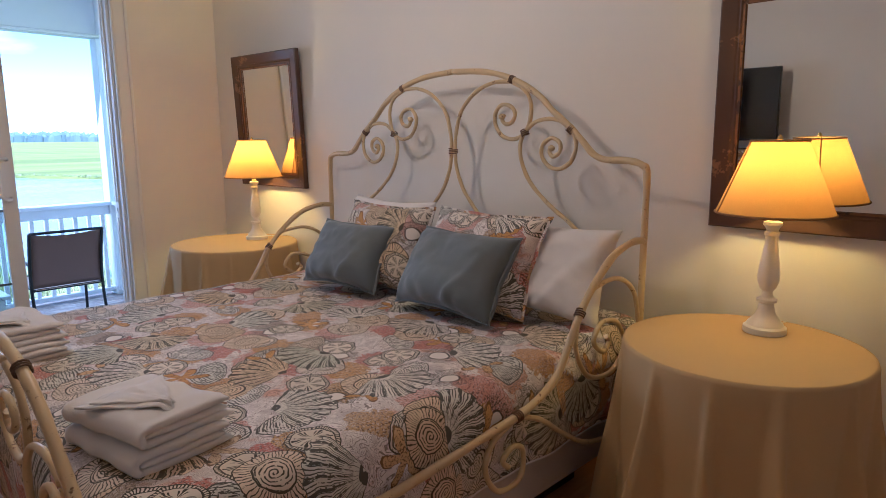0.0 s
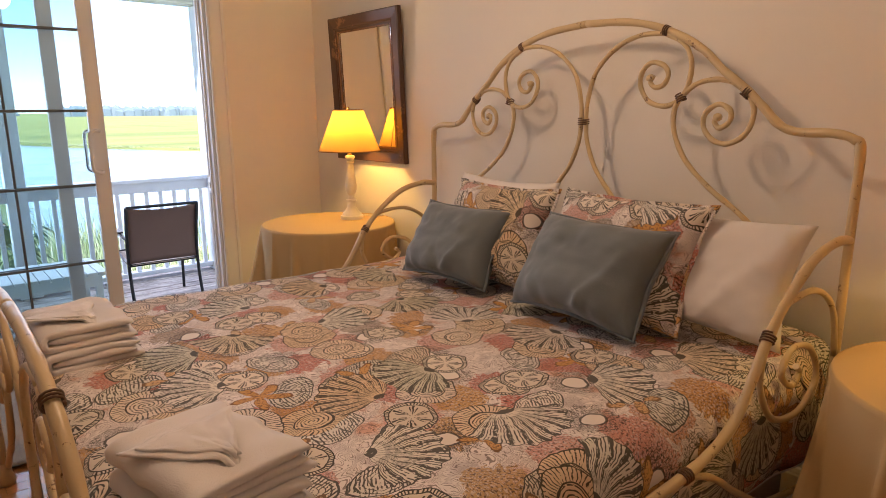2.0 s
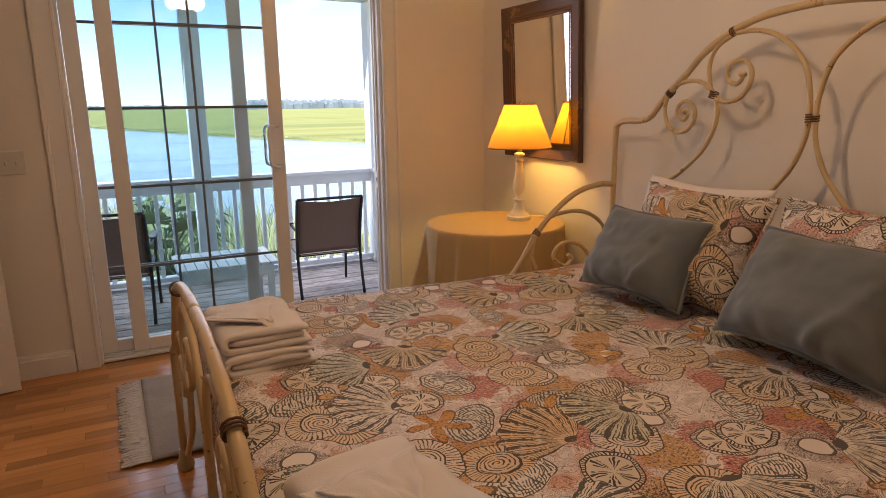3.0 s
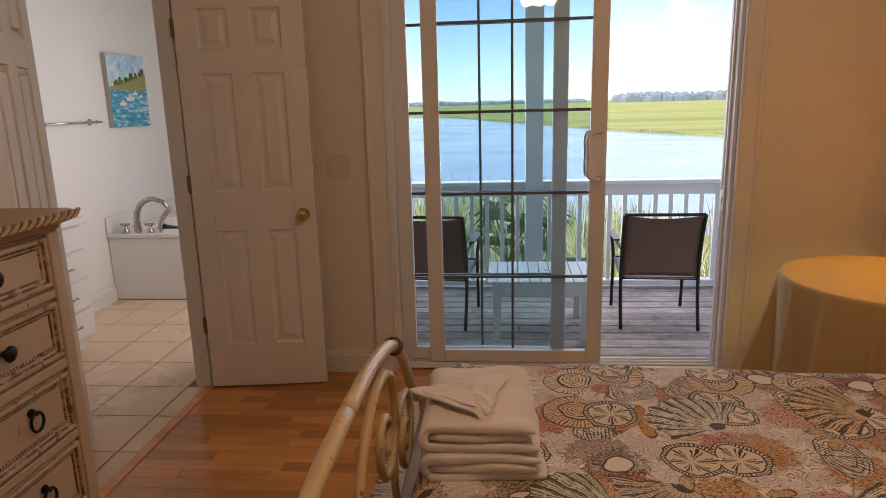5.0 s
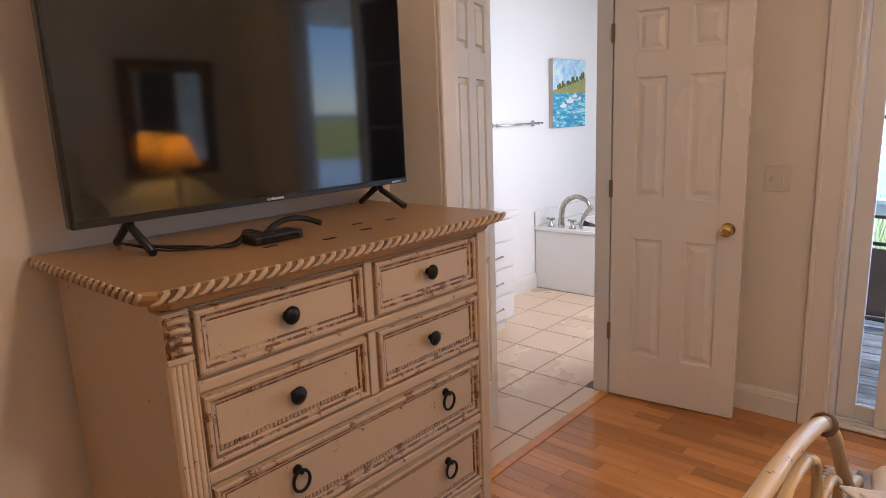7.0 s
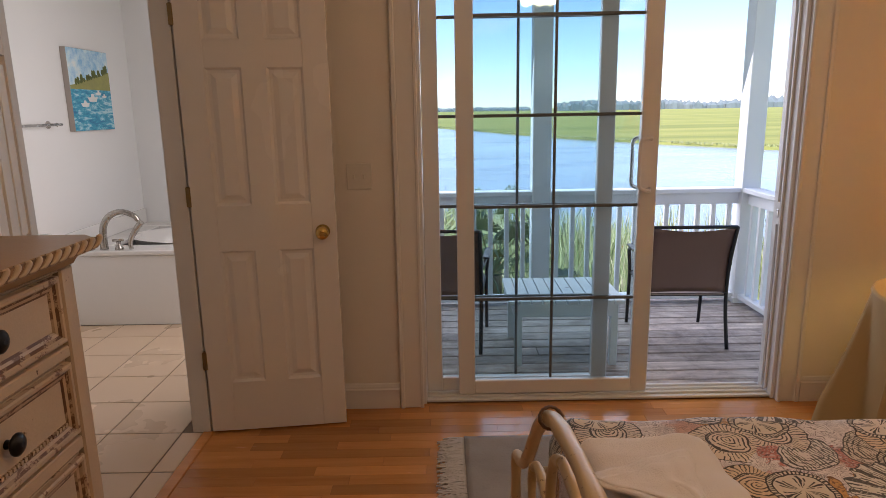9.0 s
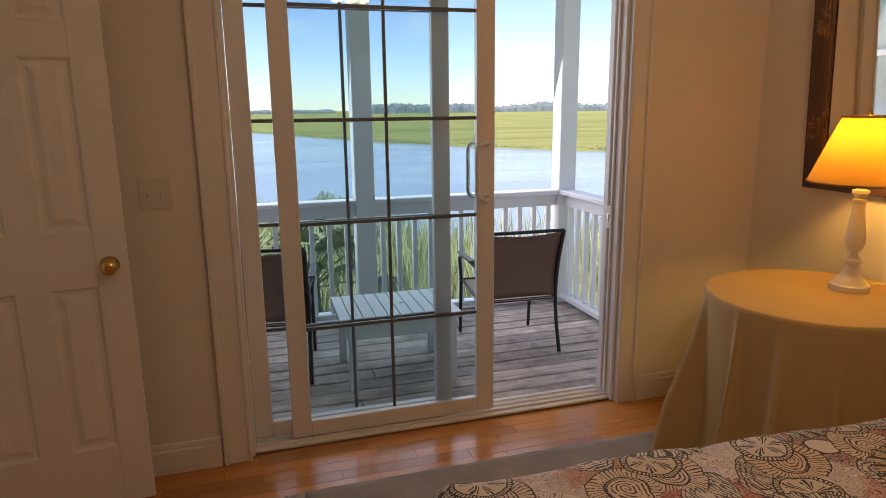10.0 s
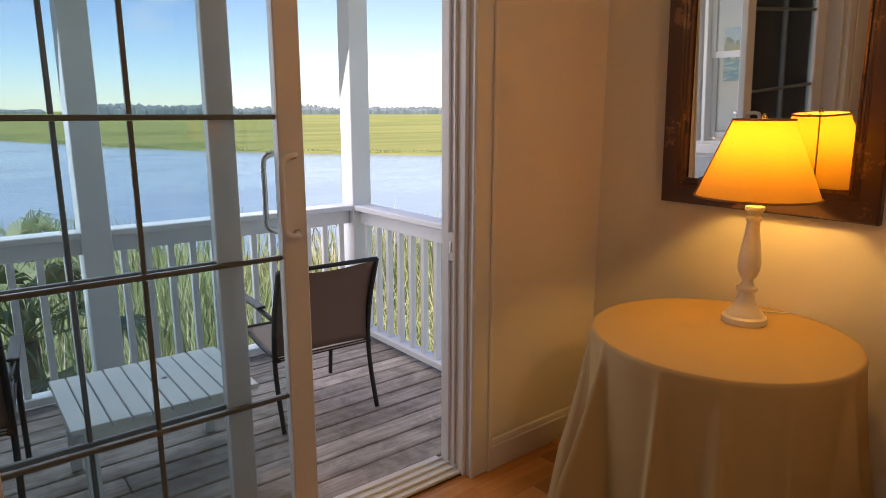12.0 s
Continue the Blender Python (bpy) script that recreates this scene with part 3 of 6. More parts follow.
# ---- six-panel doors ----
def panel_door(name, m, label, width=0.61, knob=True, hinge=True, face=1, crisp=False):
    """Origin at the hinge's foot; the leaf runs along +x, its fronts look to -y and +y."""
    t = thing(name, m, label, "door")
    t["kind"] = "structure"
    paint = DOORGLOSS if crisp else DOORW
    w, th, h = width, 0.0175, 2.03
    st, cx = 0.105, width / 2
    cols = ((st, cx - 0.05), (cx + 0.05, w - st))
    rowz = ((0.235, 0.845), (1.045, 1.62), (1.73, 1.92))
    part("stile", boxed((0, -th, 0), (st, th, h), 0.002), paint, t)
    part("stile", boxed((w - st, -th, 0), (w, th, h), 0.002), paint, t)
    part("mullion", boxed((cx - 0.05, -th + 0.0005, 0.0), (cx + 0.05, th - 0.0005, h)), paint, t)
    zs = [0.0, *[z for r in rowz for z in r], h]
    for i in range(0, len(zs), 2):
        for x0, x1 in cols:
            part("rail", boxed((x0, -th + 0.0008, zs[i]), (x1, th - 0.0008, zs[i + 1])), paint, t)
    for x0, x1 in cols:
        for z0, z1 in rowz:
            bm = bmesh.new()
            for s in (-1, 1):
                loops = []
                for inset, y in ((0, th - 0.001), (0.003 if crisp else 0.010, th - 0.014), (0.022, th - 0.014), (0.030 if crisp else 0.045, th - 0.002)):
                    loops.append([bm.verts.new((x, s * y, z)) for x, z in ((x0 + inset, z0 + inset), (x1 - inset, z0 + inset), (x1 - inset, z1 - inset), (x0 + inset, z1 - inset))])
                for a, c in zip(loops, loops[1:]):
                    for k in range(4):
                        bm.faces.new((a[k], a[(k + 1) % 4], c[(k + 1) % 4], c[k]))
                bm.faces.new(loops[-1])
            part("panel", bm, paint, t)
    if knob:
        k = part("rose", lathe(bmesh.new(), [(0.03, 0), (0.032, 0.006), (0.014, 0.012), (0.012, 0.03)], 20, (w - 0.06, face * th, 0.92), True, Matrix.Rotation(radians(-90 * face), 4, "X")), BRASS, t, "polished brass rose")
        part("knob", lathe(bmesh.new(), [(0.012, 0.03), (0.024, 0.036), (0.029, 0.05), (0.026, 0.063), (0.012, 0.07)], 20, (w - 0.06, face * th, 0.92), True, Matrix.Rotation(radians(-90 * face), 4, "X")), BRASS, k, "polished brass knob")
    if hinge:
        for z in (0.345, 1.088, 1.83):
            hg = part("hinge", tube(bmesh.new(), [(-0.006, face * 0.012, z - 0.044), (-0.006, face * 0.012, z + 0.044)], 0.0065, 8), TARNISH, t, "tarnished brass hinge")
            part("leaf_plate", boxed((-0.016, face * th - 0.001, z - 0.042), (0.004, face * th + 0.0035, z + 0.042), 0.001), TARNISH, hg)
    return t


ang = math.degrees(math.atan2(0.07, 0.605))
panel_door("door_2", pose(-2.785, -0.235, 0.012, 0, 0, ang), "white six-panel door standing open against the wall", face=-1)
panel_door("door_3", pose(-2.86, -1.41, 0.012, 0, 0, 112.5), "white six-panel door leaf ajar into the bathroom", knob=False, hinge=False, crisp=True)

t = thing("light_switch", (-2.09, -0.001, 1.152), "almond double toggle light switch on the wall", "switch")
part("plate", boxed((-0.058, -0.006, -0.06), (0.058, 0, 0.06), 0.004, 2), PLATE, t)
for x in (-0.023, 0.023):
    part("toggle", boxed((x - 0.005, -0.016, -0.012), (x + 0.005, -0.006, 0.010), 0.003), PLATE, t)


# ---- bed ----
BED = pose(0.503, -2.487, 0, 0, 0, -3.0)
bed = thing("bed", BED, "cream painted scrolled rod bed frame", "bed")
R1, R2 = 0.0140, 0.0094
OUT = ((0, 1.72), (0.19, 1.705), (0.343, 1.665), (0.488, 1.595), (0.587, 1.519), (0.678, 1.455), (0.74, 1.399), (0.79, 1.351), (0.848, 1.330), (0.95, 1.328), (1.01, 1.312), (1.03, 1.27), (1.03, 1.0), (1.03, 0.02))
INN = ((0.343, 1.655), (0.236, 1.655), (0.136, 1.62), (0.053, 1.54), (0.019, 1.439), (0.0125, 1.354), (0.024, 1.268), (0.066, 1.173), (0.126, 1.099), (0.2, 1.02), (0.30, 0.92))
UPS = ((0.348, 1.650), (0.417, 1.616), (0.455, 1.56), (0.46, 1.499), (0.439, 1.44), (0.38, 1.409), (0.305, 1.425), (0.26, 1.479), (0.259, 1.527), (0.292, 1.558), (0.345, 1.548), (0.371, 1.516), (0.357, 1.482), (0.322, 1.474), (0.299, 1.494), (0.309, 1.515))
LNG = ((0.672, 1.452), (0.626, 1.481), (0.56, 1.492), (0.49, 1.48), (0.439, 1.44), (0.415, 1.39), (0.424, 1.311), (0.478, 1.217), (0.58, 1.127), (0.678, 1.064), (0.80, 0.97))
LOW = ((0.683, 1.45), (0.707, 1.391), (0.688, 1.324), (0.633, 1.288), (0.575, 1.295), (0.535, 1.336), (0.537, 1.383), (0.581, 1.413), (0.625, 1.394), (0.626, 1.358), (0.593, 1.337), (0.573, 1.357), (0.585, 1.377))


def bands(name, parent, places, r):
    """A wire binding: three tight coils round a rod. places: centre, direction."""
    for c, d in places:
        c, d = Vector(c), Vector(d).normalized()
        u = d.orthogonal().normalized()
        w_ = d.cross(u)
        pts = [c + d * (k / 36 - 0.5) * 0.028 + (r - 0.002) * (math.cos(k * 0.6) * u + math.sin(k * 0.6) * w_) for k in range(37)]
        part(name, tube(bmesh.new(), pts, 0.0029, 5), WRAP, parent, "dark wire binding")


def wobble(pts, r):
    return lambda s: r * (1 + 0.05 * math.sin(s * 40) + 0.04 * math.sin(s * 97 + 1))


def swell(c):
    """The headboard's arch is a little higher and broader than the footboard's."""
    return [(u + 0.02 * max(0.0, math.sin(math.pi * min(u, 0.68) / 0.68)) * min(1, max(0, z - 1.40) / 0.2), z + 0.012 * max(0, z - 1.3) / 0.36) for u, z in c]


for s in (1, -1):
    for nm, c, r in (("arch_rod", OUT, R1), ("inner_rod", INN, R2), ("upper_scroll", UPS, R2), ("long_rod", LNG, R2), ("lower_scroll", LOW, R2)):
        pts = smooth_path([(0.0, -s * u, z) for u, z in swell(c)], 6)
        part(nm, tube(bmesh.new(), pts, wobble(pts, r), 10), RATTAN, bed)
    for nm in ("scroll_tip",):
        for u, z in ((0.307, 1.513), (0.583, 1.374)):
            part(nm, lathe(bmesh.new(), [(0.004, -0.014), (0.014, -0.008), (0.016, 0), (0.014, 0.008), (0.004, 0.014)], 10, (0, -s * u, z)), RATTAN, bed)
    bands("binding", bed, [((0, -s * 0.364, 1.674), (0, -s, -0.4)), ((0, -s * 0.68, 1.452), (0, -s, -0.8)), ((0, -s * 0.439, 1.44), (0, -s * 0.4, -1))], 0.0185)
bands("binding", bed, [((0, 0, 1.354), (0, 0, 1))], 0.0235)
# side wings and rails
ARM = ((0.0, 1.02), (-0.09, 1.024), (-0.22, 0.992), (-0.345, 0.909), (-0.44, 0.813), (-0.51, 0.705), (-0.58, 0.616), (-0.68, 0.568), (-0.79, 0.545), (-1.0, 0.525), (-1.3, 0.50), (-1.65, 0.475), (-2.0, 0.45))
ARI = ((-0.44, 0.813), (-0.364, 0.885), (-0.193, 0.90), (-0.06, 0.822), (-0.005, 0.66))
SCR = ((-0.455, 0.79), (-0.46, 0.683), (-0.37, 0.563), (-0.21, 0.541), (-0.12, 0.621), (-0.18, 0.725), (-0.29, 0.75), (-0.345, 0.69), (-0.28, 0.635), (-0.235, 0.665), (-0.26, 0.69))
TAI = ((-0.79, 0.545), (-0.66, 0.491), (-0.51, 0.386), (-0.34, 0.298), (0.0, 0.25))
SLO = ((-0.80, 0.54), (-0.91, 0.496), (-0.943, 0.417), (-0.88, 0.323), (-0.77, 0.325), (-0.757, 0.418), (-0.81, 0.449), (-0.86, 0.42), (-0.83, 0.385))
for s in (1, -1):
    y = s * 1.03
    for nm, c, r in (("side_rail", ARM, R1), ("arm_rod", ARI, R2), ("side_scroll", SCR, R2), ("brace_rod", TAI, R2), ("side_scroll", SLO, R2)):
        pts = smooth_path([(x, y, z) for x, z in c], 6)
        part(nm, tube(bmesh.new(), pts, wobble(pts, r), 10), RATTAN, bed)
    bands("binding", bed, [((-0.44, y, 0.813), (-0.65, 0, -0.76)), ((-0.79, y, 0.545), (-1, 0, -0.12))], 0.0195)
# footboard
FX = -2.02
FOUT = ((0, 0.955), (0.2, 0.948), (0.36, 0.925), (0.485, 0.888), (0.62, 0.80), (0.76, 0.66), (0.87, 0.57), (0.97, 0.53), (1.02, 0.50), (1.03, 0.40), (1.03, 0.02))
for s in (1, -1):
    pts = smooth_path([(FX + 0.05 * s * u, -s * u, z) for u, z in FOUT], 6)
    part("foot_arch_rod", tube(bmesh.new(), pts, wobble(pts, 0.0148), 12), RATTAN, bed)
    for nm, c, r in (("foot_inner_rod", INN, R2), ("foot_upper_scroll", UPS, R2), ("foot_long_rod", LNG, R2), ("foot_lower_scroll", LOW, R2)):
        pts = smooth_path([(FX + 0.05 * s * u, -s * u * 1.02, 0.12 + (z - 0.92) * 1.03) for u, z in c], 5)
        part(nm, tube(bmesh.new(), pts, wobble(pts, r * 1.1), 10), RATTAN, bed)
    bands("binding", bed, [((FX + 0.024 * s, -s * 0.485, 0.888), (0, -s, -0.5))], 0.0225)
    part("foot_post", lathe(bmesh.new(), [(0.03, 0), (0.034, 0.02), (0.024, 0.05), (0.021, 0.09)], 12, (FX - 0.051 * s, s * 1.03, 0.0)), RATTAN, bed)

# mattress and box spring
t = thing("box_spring", BED, "box spring covered in a pale bed skirt", "box spring")
part("base", boxed((-1.93, -0.95, 0.12), (-0.06, 0.95, 0.36), 0.03, 3), SKIRT, t)
part("leg_frame", boxed((-1.85, -0.85, 0.0), (-0.15, 0.85, 0.119), 0.01), BLACK, t)
t = thing("mattress", BED, "white king mattress under the quilt", "mattress")
part("body", boxed((-1.95, -0.965, 0.362), (-0.05, 0.965, 0.635), 0.06, 4), SHEET, t)

# quilt: one sheet over the top, hanging down the sides and the foot
def quilt():
    bm = bmesh.new()
    uvl = bm.loops.layers.uv.new("UVMap")
    L, W, drop, rr = 1.97, 0.985, 0.30, 0.07

    def fold(d, half):
        """Distance from the middle to (offset, fall) over a rounded edge."""
        a = abs(d)
        sg = 1 if d >= 0 else -1
        flat = half - rr
        if a <= flat:
            return d, 0.0
        q = a - flat
        arc = rr * math.pi / 2
        if q <= arc:
            return sg * (flat + rr * math.sin(q / rr)), rr * (1 - math.cos(q / rr))
        return sg * (half + 0.01 * math.sin(q * 9)), rr + q - arc

    nu, nv = 80, 92
    u0, u1 = -0.10, L + drop + 0.02
    v1 = W + drop
    grid = []
    for i in range(nu + 1):
        u = u0 + (u1 - u0) * i / nu
        row = []
        for j in range(nv + 1):
            v = -v1 + 2 * v1 * j / nv
            y, fy = fold(v, W)
            x, fx = fold(u, L) if u > 0 else (u, 0)
            z = 0.656 - max(fx, fy) if min(fx, fy) < 0.02 else 0.656 - max(fx, fy) - 0.2 * min(fx, fy)
            if fx + fy < 0.03:
                z += 0.012 * noise.noise((u * 3.1, v * 3.1, 0)) + 0.005 * noise.noise((u * 11, v * 9, 4))
                z += 0.02 * max(0, 0.5 - u)
            else:
                wv = 0.018 * noise.noise((u * 5, v * 5, 9)) * min(1, max(fx, fy) * 5)
                if fy > fx:
                    y += wv + math.copysign(0.012, v) * max(0, math.sin(u * 14)) * min(1, fy * 4)
                else:
                    x += wv
            row.append((bm.verts.new((-x, y, z)), u, v))
        grid.append(row)
    for i in range(nu):
        for j in range(nv):
            q = (grid[i][j], grid[i + 1][j], grid[i + 1][j + 1], grid[i][j + 1])
            f = bm.faces.new([k[0] for k in q])
            f.smooth = True
            for lp, k in zip(f.loops, q):
                lp[uvl].uv = (k[1], k[2])
    rim = [r_[0][0].co.copy() for r_ in grid] + [k[0].co.copy() for k in grid[-1]] + [r_[-1][0].co.copy() for r_ in reversed(grid)]
    return bm, [p for i, p in enumerate(rim) if i == 0 or (p - rim[i - 1]).length > 1e-4]


qt = thing("quilt", BED, "white quilt printed with coral, ochre and grey seashells", "quilt")
sheet, rim = quilt()
q = part("cover", sheet, PRINT, qt)
part("hem", tube(bmesh.new(), rim, 0.0085, 6), SHEET, qt, "narrow stitched white hem")
sol = q.modifiers.new("thickness", "SOLIDIFY")
sol.thickness, sol.offset = 0.014, 0


def pillow(name, at, w, h, d, tilt, yaw, mat, label, flange=0.0, seed=0, piping=None, twist=0.0):
    """Leaning cushion: w along the bed, h up its face, d thick. Origin at the middle of its lower edge."""
    bm = bmesh.new()
    uvl = bm.loops.layers.uv.new("UVMap")
    nu, nv = 40, 30
    sides = []
    for s in (1, -1):
        g = []
        for i in range(nu + 1):
            a = -1 + 2 * i / nu
            row = []
            for j in range(nv + 1):
                c = -1 + 2 * j / nv
                e = max(0.0, (1 - a ** 4) * (1 - c ** 4))
                th = d / 2 * e ** 0.55 * (1 + 0.12 * noise.noise((a * 1.4 + seed, c * 1.4, s)))
                pin = 1 - 0.10 * (1 - abs(c) ** 1.6) * abs(a) ** 3
                pin2 = 1 - 0.11 * (1 - abs(a) ** 1.6) * abs(c) ** 3
                sag = 0.02 * (1 - c) * (1 - a * a)
                wr = 0.009 * noise.noise((a * 4 + seed, c * 3, 3 * s)) * min(1, e * 2) + 0.004 * noise.noise((a * 11 + seed, c * 6, 3 * s)) * min(1, e * 2)
                wr += 0.016 * math.exp(-((a + 0.62 + 0.35 * c) / 0.07) ** 2) * min(1, e * 3) * max(0, 0.4 - c)
                edge = min(1, (1 - abs(a)) * 4) * 1.0
                wr += 0.008 * math.sin(a * 17 + 5 * noise.noise((a * 2, c * 2, seed))) * (max(0, -c)) ** 3 * edge
                row.append(bm.verts.new((s * (th + wr) - sag, w / 2 * a * pin, h / 2 * c * pin2)))
            g.append(row)
        sides.append(g)
    for s, g in enumerate(sides):
        for i in range(nu):
            for j in range(nv):
                q = [(i, j), (i + 1, j), (i + 1, j + 1), (i, j + 1)]
                if s:
                    q.reverse()
                f = bm.faces.new([g[i_][j_] for i_, j_ in q])
                f.smooth = True
                for lp, (i_, j_) in zip(f.loops, q):
                    lp[uvl].uv = (seed * 0.37 + w * i_ / nu, seed * 0.61 + h * j_ / nv + 2 * s)
    bmesh.ops.remove_doubles(bm, verts=bm.verts[:], dist=0.0015)
    t = thing(name, pose(*at, 0, 0, yaw) @ pose(0, 0, 0, twist, tilt, 0) @ Matrix.Translation((0, 0, h / 2)), label, name.replace("_", " "))
    part("cushion", bm, mat, t)
    if flange:
        bm = bmesh.new()
        n, rings = 96, []
        for k in range(n):
            an = 2 * math.pi * k / n
            ca, sa = math.cos(an), math.sin(an)
            kx = max(abs(ca), abs(sa))
            a, c = ca / kx, sa / kx
            pin = 1 - 0.10 * (1 - abs(c) ** 1.6) * abs(a) ** 3
            pin2 = 1 - 0.11 * (1 - abs(a) ** 1.6) * abs(c) ** 3
            y, z = w / 2 * a * pin, h / 2 * c * pin2
            o = Vector((y, z)).normalized() * flange
            sag = 0.02 * (1 - c) * (1 - a * a)
            wav = 0.006 * math.sin(an * 9 + seed)
            rings.append((bm.verts.new((0.004 - sag, y * 0.985, z * 0.985)), bm.verts.new((wav - sag, y + o[0], z + o[1])), bm.verts.new((wav - 0.006 - sag, y + o[0], z + o[1])), bm.verts.new((-0.004 - sag, y * 0.985, z * 0.985))))
        uv2 = bm.loops.layers.uv.new("UVMap")
        for k in range(n):
            a, c = rings[k], rings[(k + 1) % n]
            for i in range(3):
                f = bm.faces.new((a[i], c[i], c[i + 1], a[i + 1]))
                f.smooth = True
                for lp in f.loops:
                    lp[uv2].uv = (lp.vert.co.y + 5, lp.vert.co.z)
        part("flange", bm, piping or mat, t)
    return t


pillow("pillow", (0.345, -2.10, 0.69), 0.64, 0.43, 0.17, 16, -3, SHEET, "white cotton pillow against the headboard", 0.0, 1)
pillow("pillow", (0.28, -3.09, 0.685), 0.68, 0.405, 0.17, 24, -3, SHEET, "white cotton pillow at the open end of the row", 0.0, 2)
pillow("pillow_sham", (0.20, -2.20, 0.69), 0.60, 0.425, 0.17, 22, -2, PRINT, "seashell print pillow sham behind a grey cushion", 0.012, 3)
pillow("pillow_sham", (0.18, -2.83, 0.69), 0.64, 0.44, 0.17, 24, -4, PRINT, "seashell print pillow sham with a large scallop", 0.012, 6)
pillow("throw_pillow", (0.045, -2.125, 0.695), 0.49, 0.345, 0.19, 30, 3, VELVET, "grey velvet lumbar cushion with a piped edge", 0.010, 5)
pillow("throw_pillow", (0.02, -2.82, 0.695), 0.56, 0.375, 0.20, 32, -4, VELVET, "large grey velvet lumbar cushion with a piped edge", 0.010, 8)


def towel(name, at, yaw, length, width, height, label, seed):
    """A bath towel: four thick layers, the outer one wrapped round one end, swept along its width."""
    t = thing(name, pose(*at, 0, 0, yaw), label, "towel", "folded towels on the bed")
    bm = bmesh.new()
    th = height / 3
    west, east = -length / 2, length / 2

    def run(x0, x1, z):
        return [(x0 + (x1 - x0) * q_ / 10, z * th) for q_ in range(11)]

    wc = west + 1.5 * th
    outer = run(east - 0.010, wc, 2.5) + [(wc + 1.0 * th * math.cos(a), 1.5 * th + th * math.sin(a)) for a in [math.pi / 2 + math.pi * q_ / 7 for q_ in range(1, 7)]] + run(wc, east, 0.5)
    inner = run(wc - 0.35 * th, east - 0.022, 1.5)
    ny = 22
    for pid, path in enumerate((outer, inner)):
        n = len(path)
        prof_u, prof_d = [], []
        for i in range(n):
            a, c = Vector(path[max(i - 1, 0)]), Vector(path[min(i + 1, n - 1)])
            d = (c - a).normalized()
            nrm = Vector((-d[1], d[0]))
            end = min(i, n - 1 - i)
            half = th * 0.54 * (0.45, 0.88)[end] if end < 2 else th * 0.54
            prof_u.append(Vector(path[i]) + nrm * half)
            prof_d.append(Vector(path[i]) - nrm * half)
        prof, mids = prof_u + prof_d[::-1], [Vector(p) for p in path] + [Vector(p) for p in reversed(path)]
        rows = []
        for j in range(ny + 1):
            b_ = (-1, -0.985, -0.955, *[-0.91 + 1.82 * i / (ny - 6) for i in range(ny - 5)], 0.955, 0.985, 1)[j]
            thin = {0: 0.40, 1: 0.72, 2: 0.93, ny - 2: 0.93, ny - 1: 0.72, ny: 0.40}.get(j, 1.0)
            row = []
            for k, p in enumerate(prof):
                p = mids[k] + (p - mids[k]) * thin
                lay = mids[k][1] / th
                x = p[0] + 0.010 * noise.noise((p[0] * 5, b_ * 2, seed + p[1] * 9))
                z = p[1] + 0.009 * noise.noise((p[0] * 7, b_ * 3, seed)) * (p[1] / height + 0.2) - 0.012 * max(0, abs(p[0]) / (length / 2) - 0.6) * p[1] / height
                z += 0.0035 * noise.noise((p[0] * 16, b_ * 7, seed + 3 * pid))
                off = 0.014 * noise.noise((p[0] * 6, lay * 2.3, seed + 7 * (j > 11)))
                row.append(bm.verts.new((x, width / 2 * b_ * (0.985 if pid else 1.0) + off, max(z, 0.001))))
            rows.append(row)
        k = len(prof)
        for a, c in zip(rows, rows[1:]):
            for i in range(k):
                bm.faces.new((a[i], a[(i + 1) % k], c[(i + 1) % k], c[i])).smooth = True
        for row in (rows[0], rows[-1]):
            for i in range(n - 1):
                bm.faces.new((row[i], row[i + 1], row[k - 2 - i], row[k - 1 - i])).smooth = True
    part("folded_cloth", bm, TOWEL, t)
    return t


def washcloth(at, yaw, size, label, seed):
    """A small thin cloth folded to a fan, lying on a towel, its tip hanging over the edge."""
    t = thing("washcloth", pose(*at, 0, 0, yaw), label, "washcloth")
    n = 30
    for nm, lift, sc_, tw in (("folded_cloth", 0.0, 1.0, 0.0), ("upper_fold", 0.006, 0.80, 0.28)):
        bm = bmesh.new()
        g = []
        for i in range(n + 1):
            a = i / n
            row = []
            for j in range(n + 1):
                c = -1 + 2 * j / n
                wd = sc_ * size * (0.60 * (1 - a) + 0.02)
                x = sc_ * size * (a - 0.55) + 0.012 * noise.noise((c * 2, seed, 3))
                y = wd * c + 0.012 * noise.noise((a * 3, c, seed)) + tw * (x + 0.1) * 0.25
                pleat = 0.0022 * (1 + math.cos(c * 5 + 2 * a + seed)) * (0.3 + a)
                z = lift + 0.004 + pleat + 0.004 * (0.5 + noise.noise((a * 4 + seed, c * 3, 2))) * (1 + lift * 60)
                z -= 1.1 * max(0, x - size * 0.30) ** 1.15
                row.append(bm.verts.new((x, y, z)))
            g.append(row)
        for i in range(n):
            for j in range(n):
                bm.faces.new((g[i][j], g[i + 1][j], g[i + 1][j + 1], g[i][j + 1])).smooth = True
        ob = part(nm, bm, TOWEL, t)
        so = ob.modifiers.new("thickness", "SOLIDIFY")
        so.thickness, so.offset = 0.005, 1


towel("towel", (-1.29, -3.00, 0.660), 6, 0.265, 0.33, 0.060, "white bath towel folded in layers on the quilt", 1)
towel("towel", (-1.285, -2.995, 0.720), 10, 0.258, 0.32, 0.060, "white bath towel folded on top of another", 2)
washcloth((-1.295, -3.03, 0.778), -78, 0.20, "white washcloth fanned on a towel stack", 1)
towel("towel", (-1.30, -1.945, 0.660), 3, 0.270, 0.33, 0.064, "white bath towel folded in layers on the quilt", 3)
towel("towel", (-1.302, -1.945, 0.724), 1, 0.266, 0.325, 0.064, "white bath towel folded on top of a tall stack", 5)
washcloth((-1.315, -2.005, 0.789), -68, 0.20, "white washcloth fanned on a tall towel stack", 4)


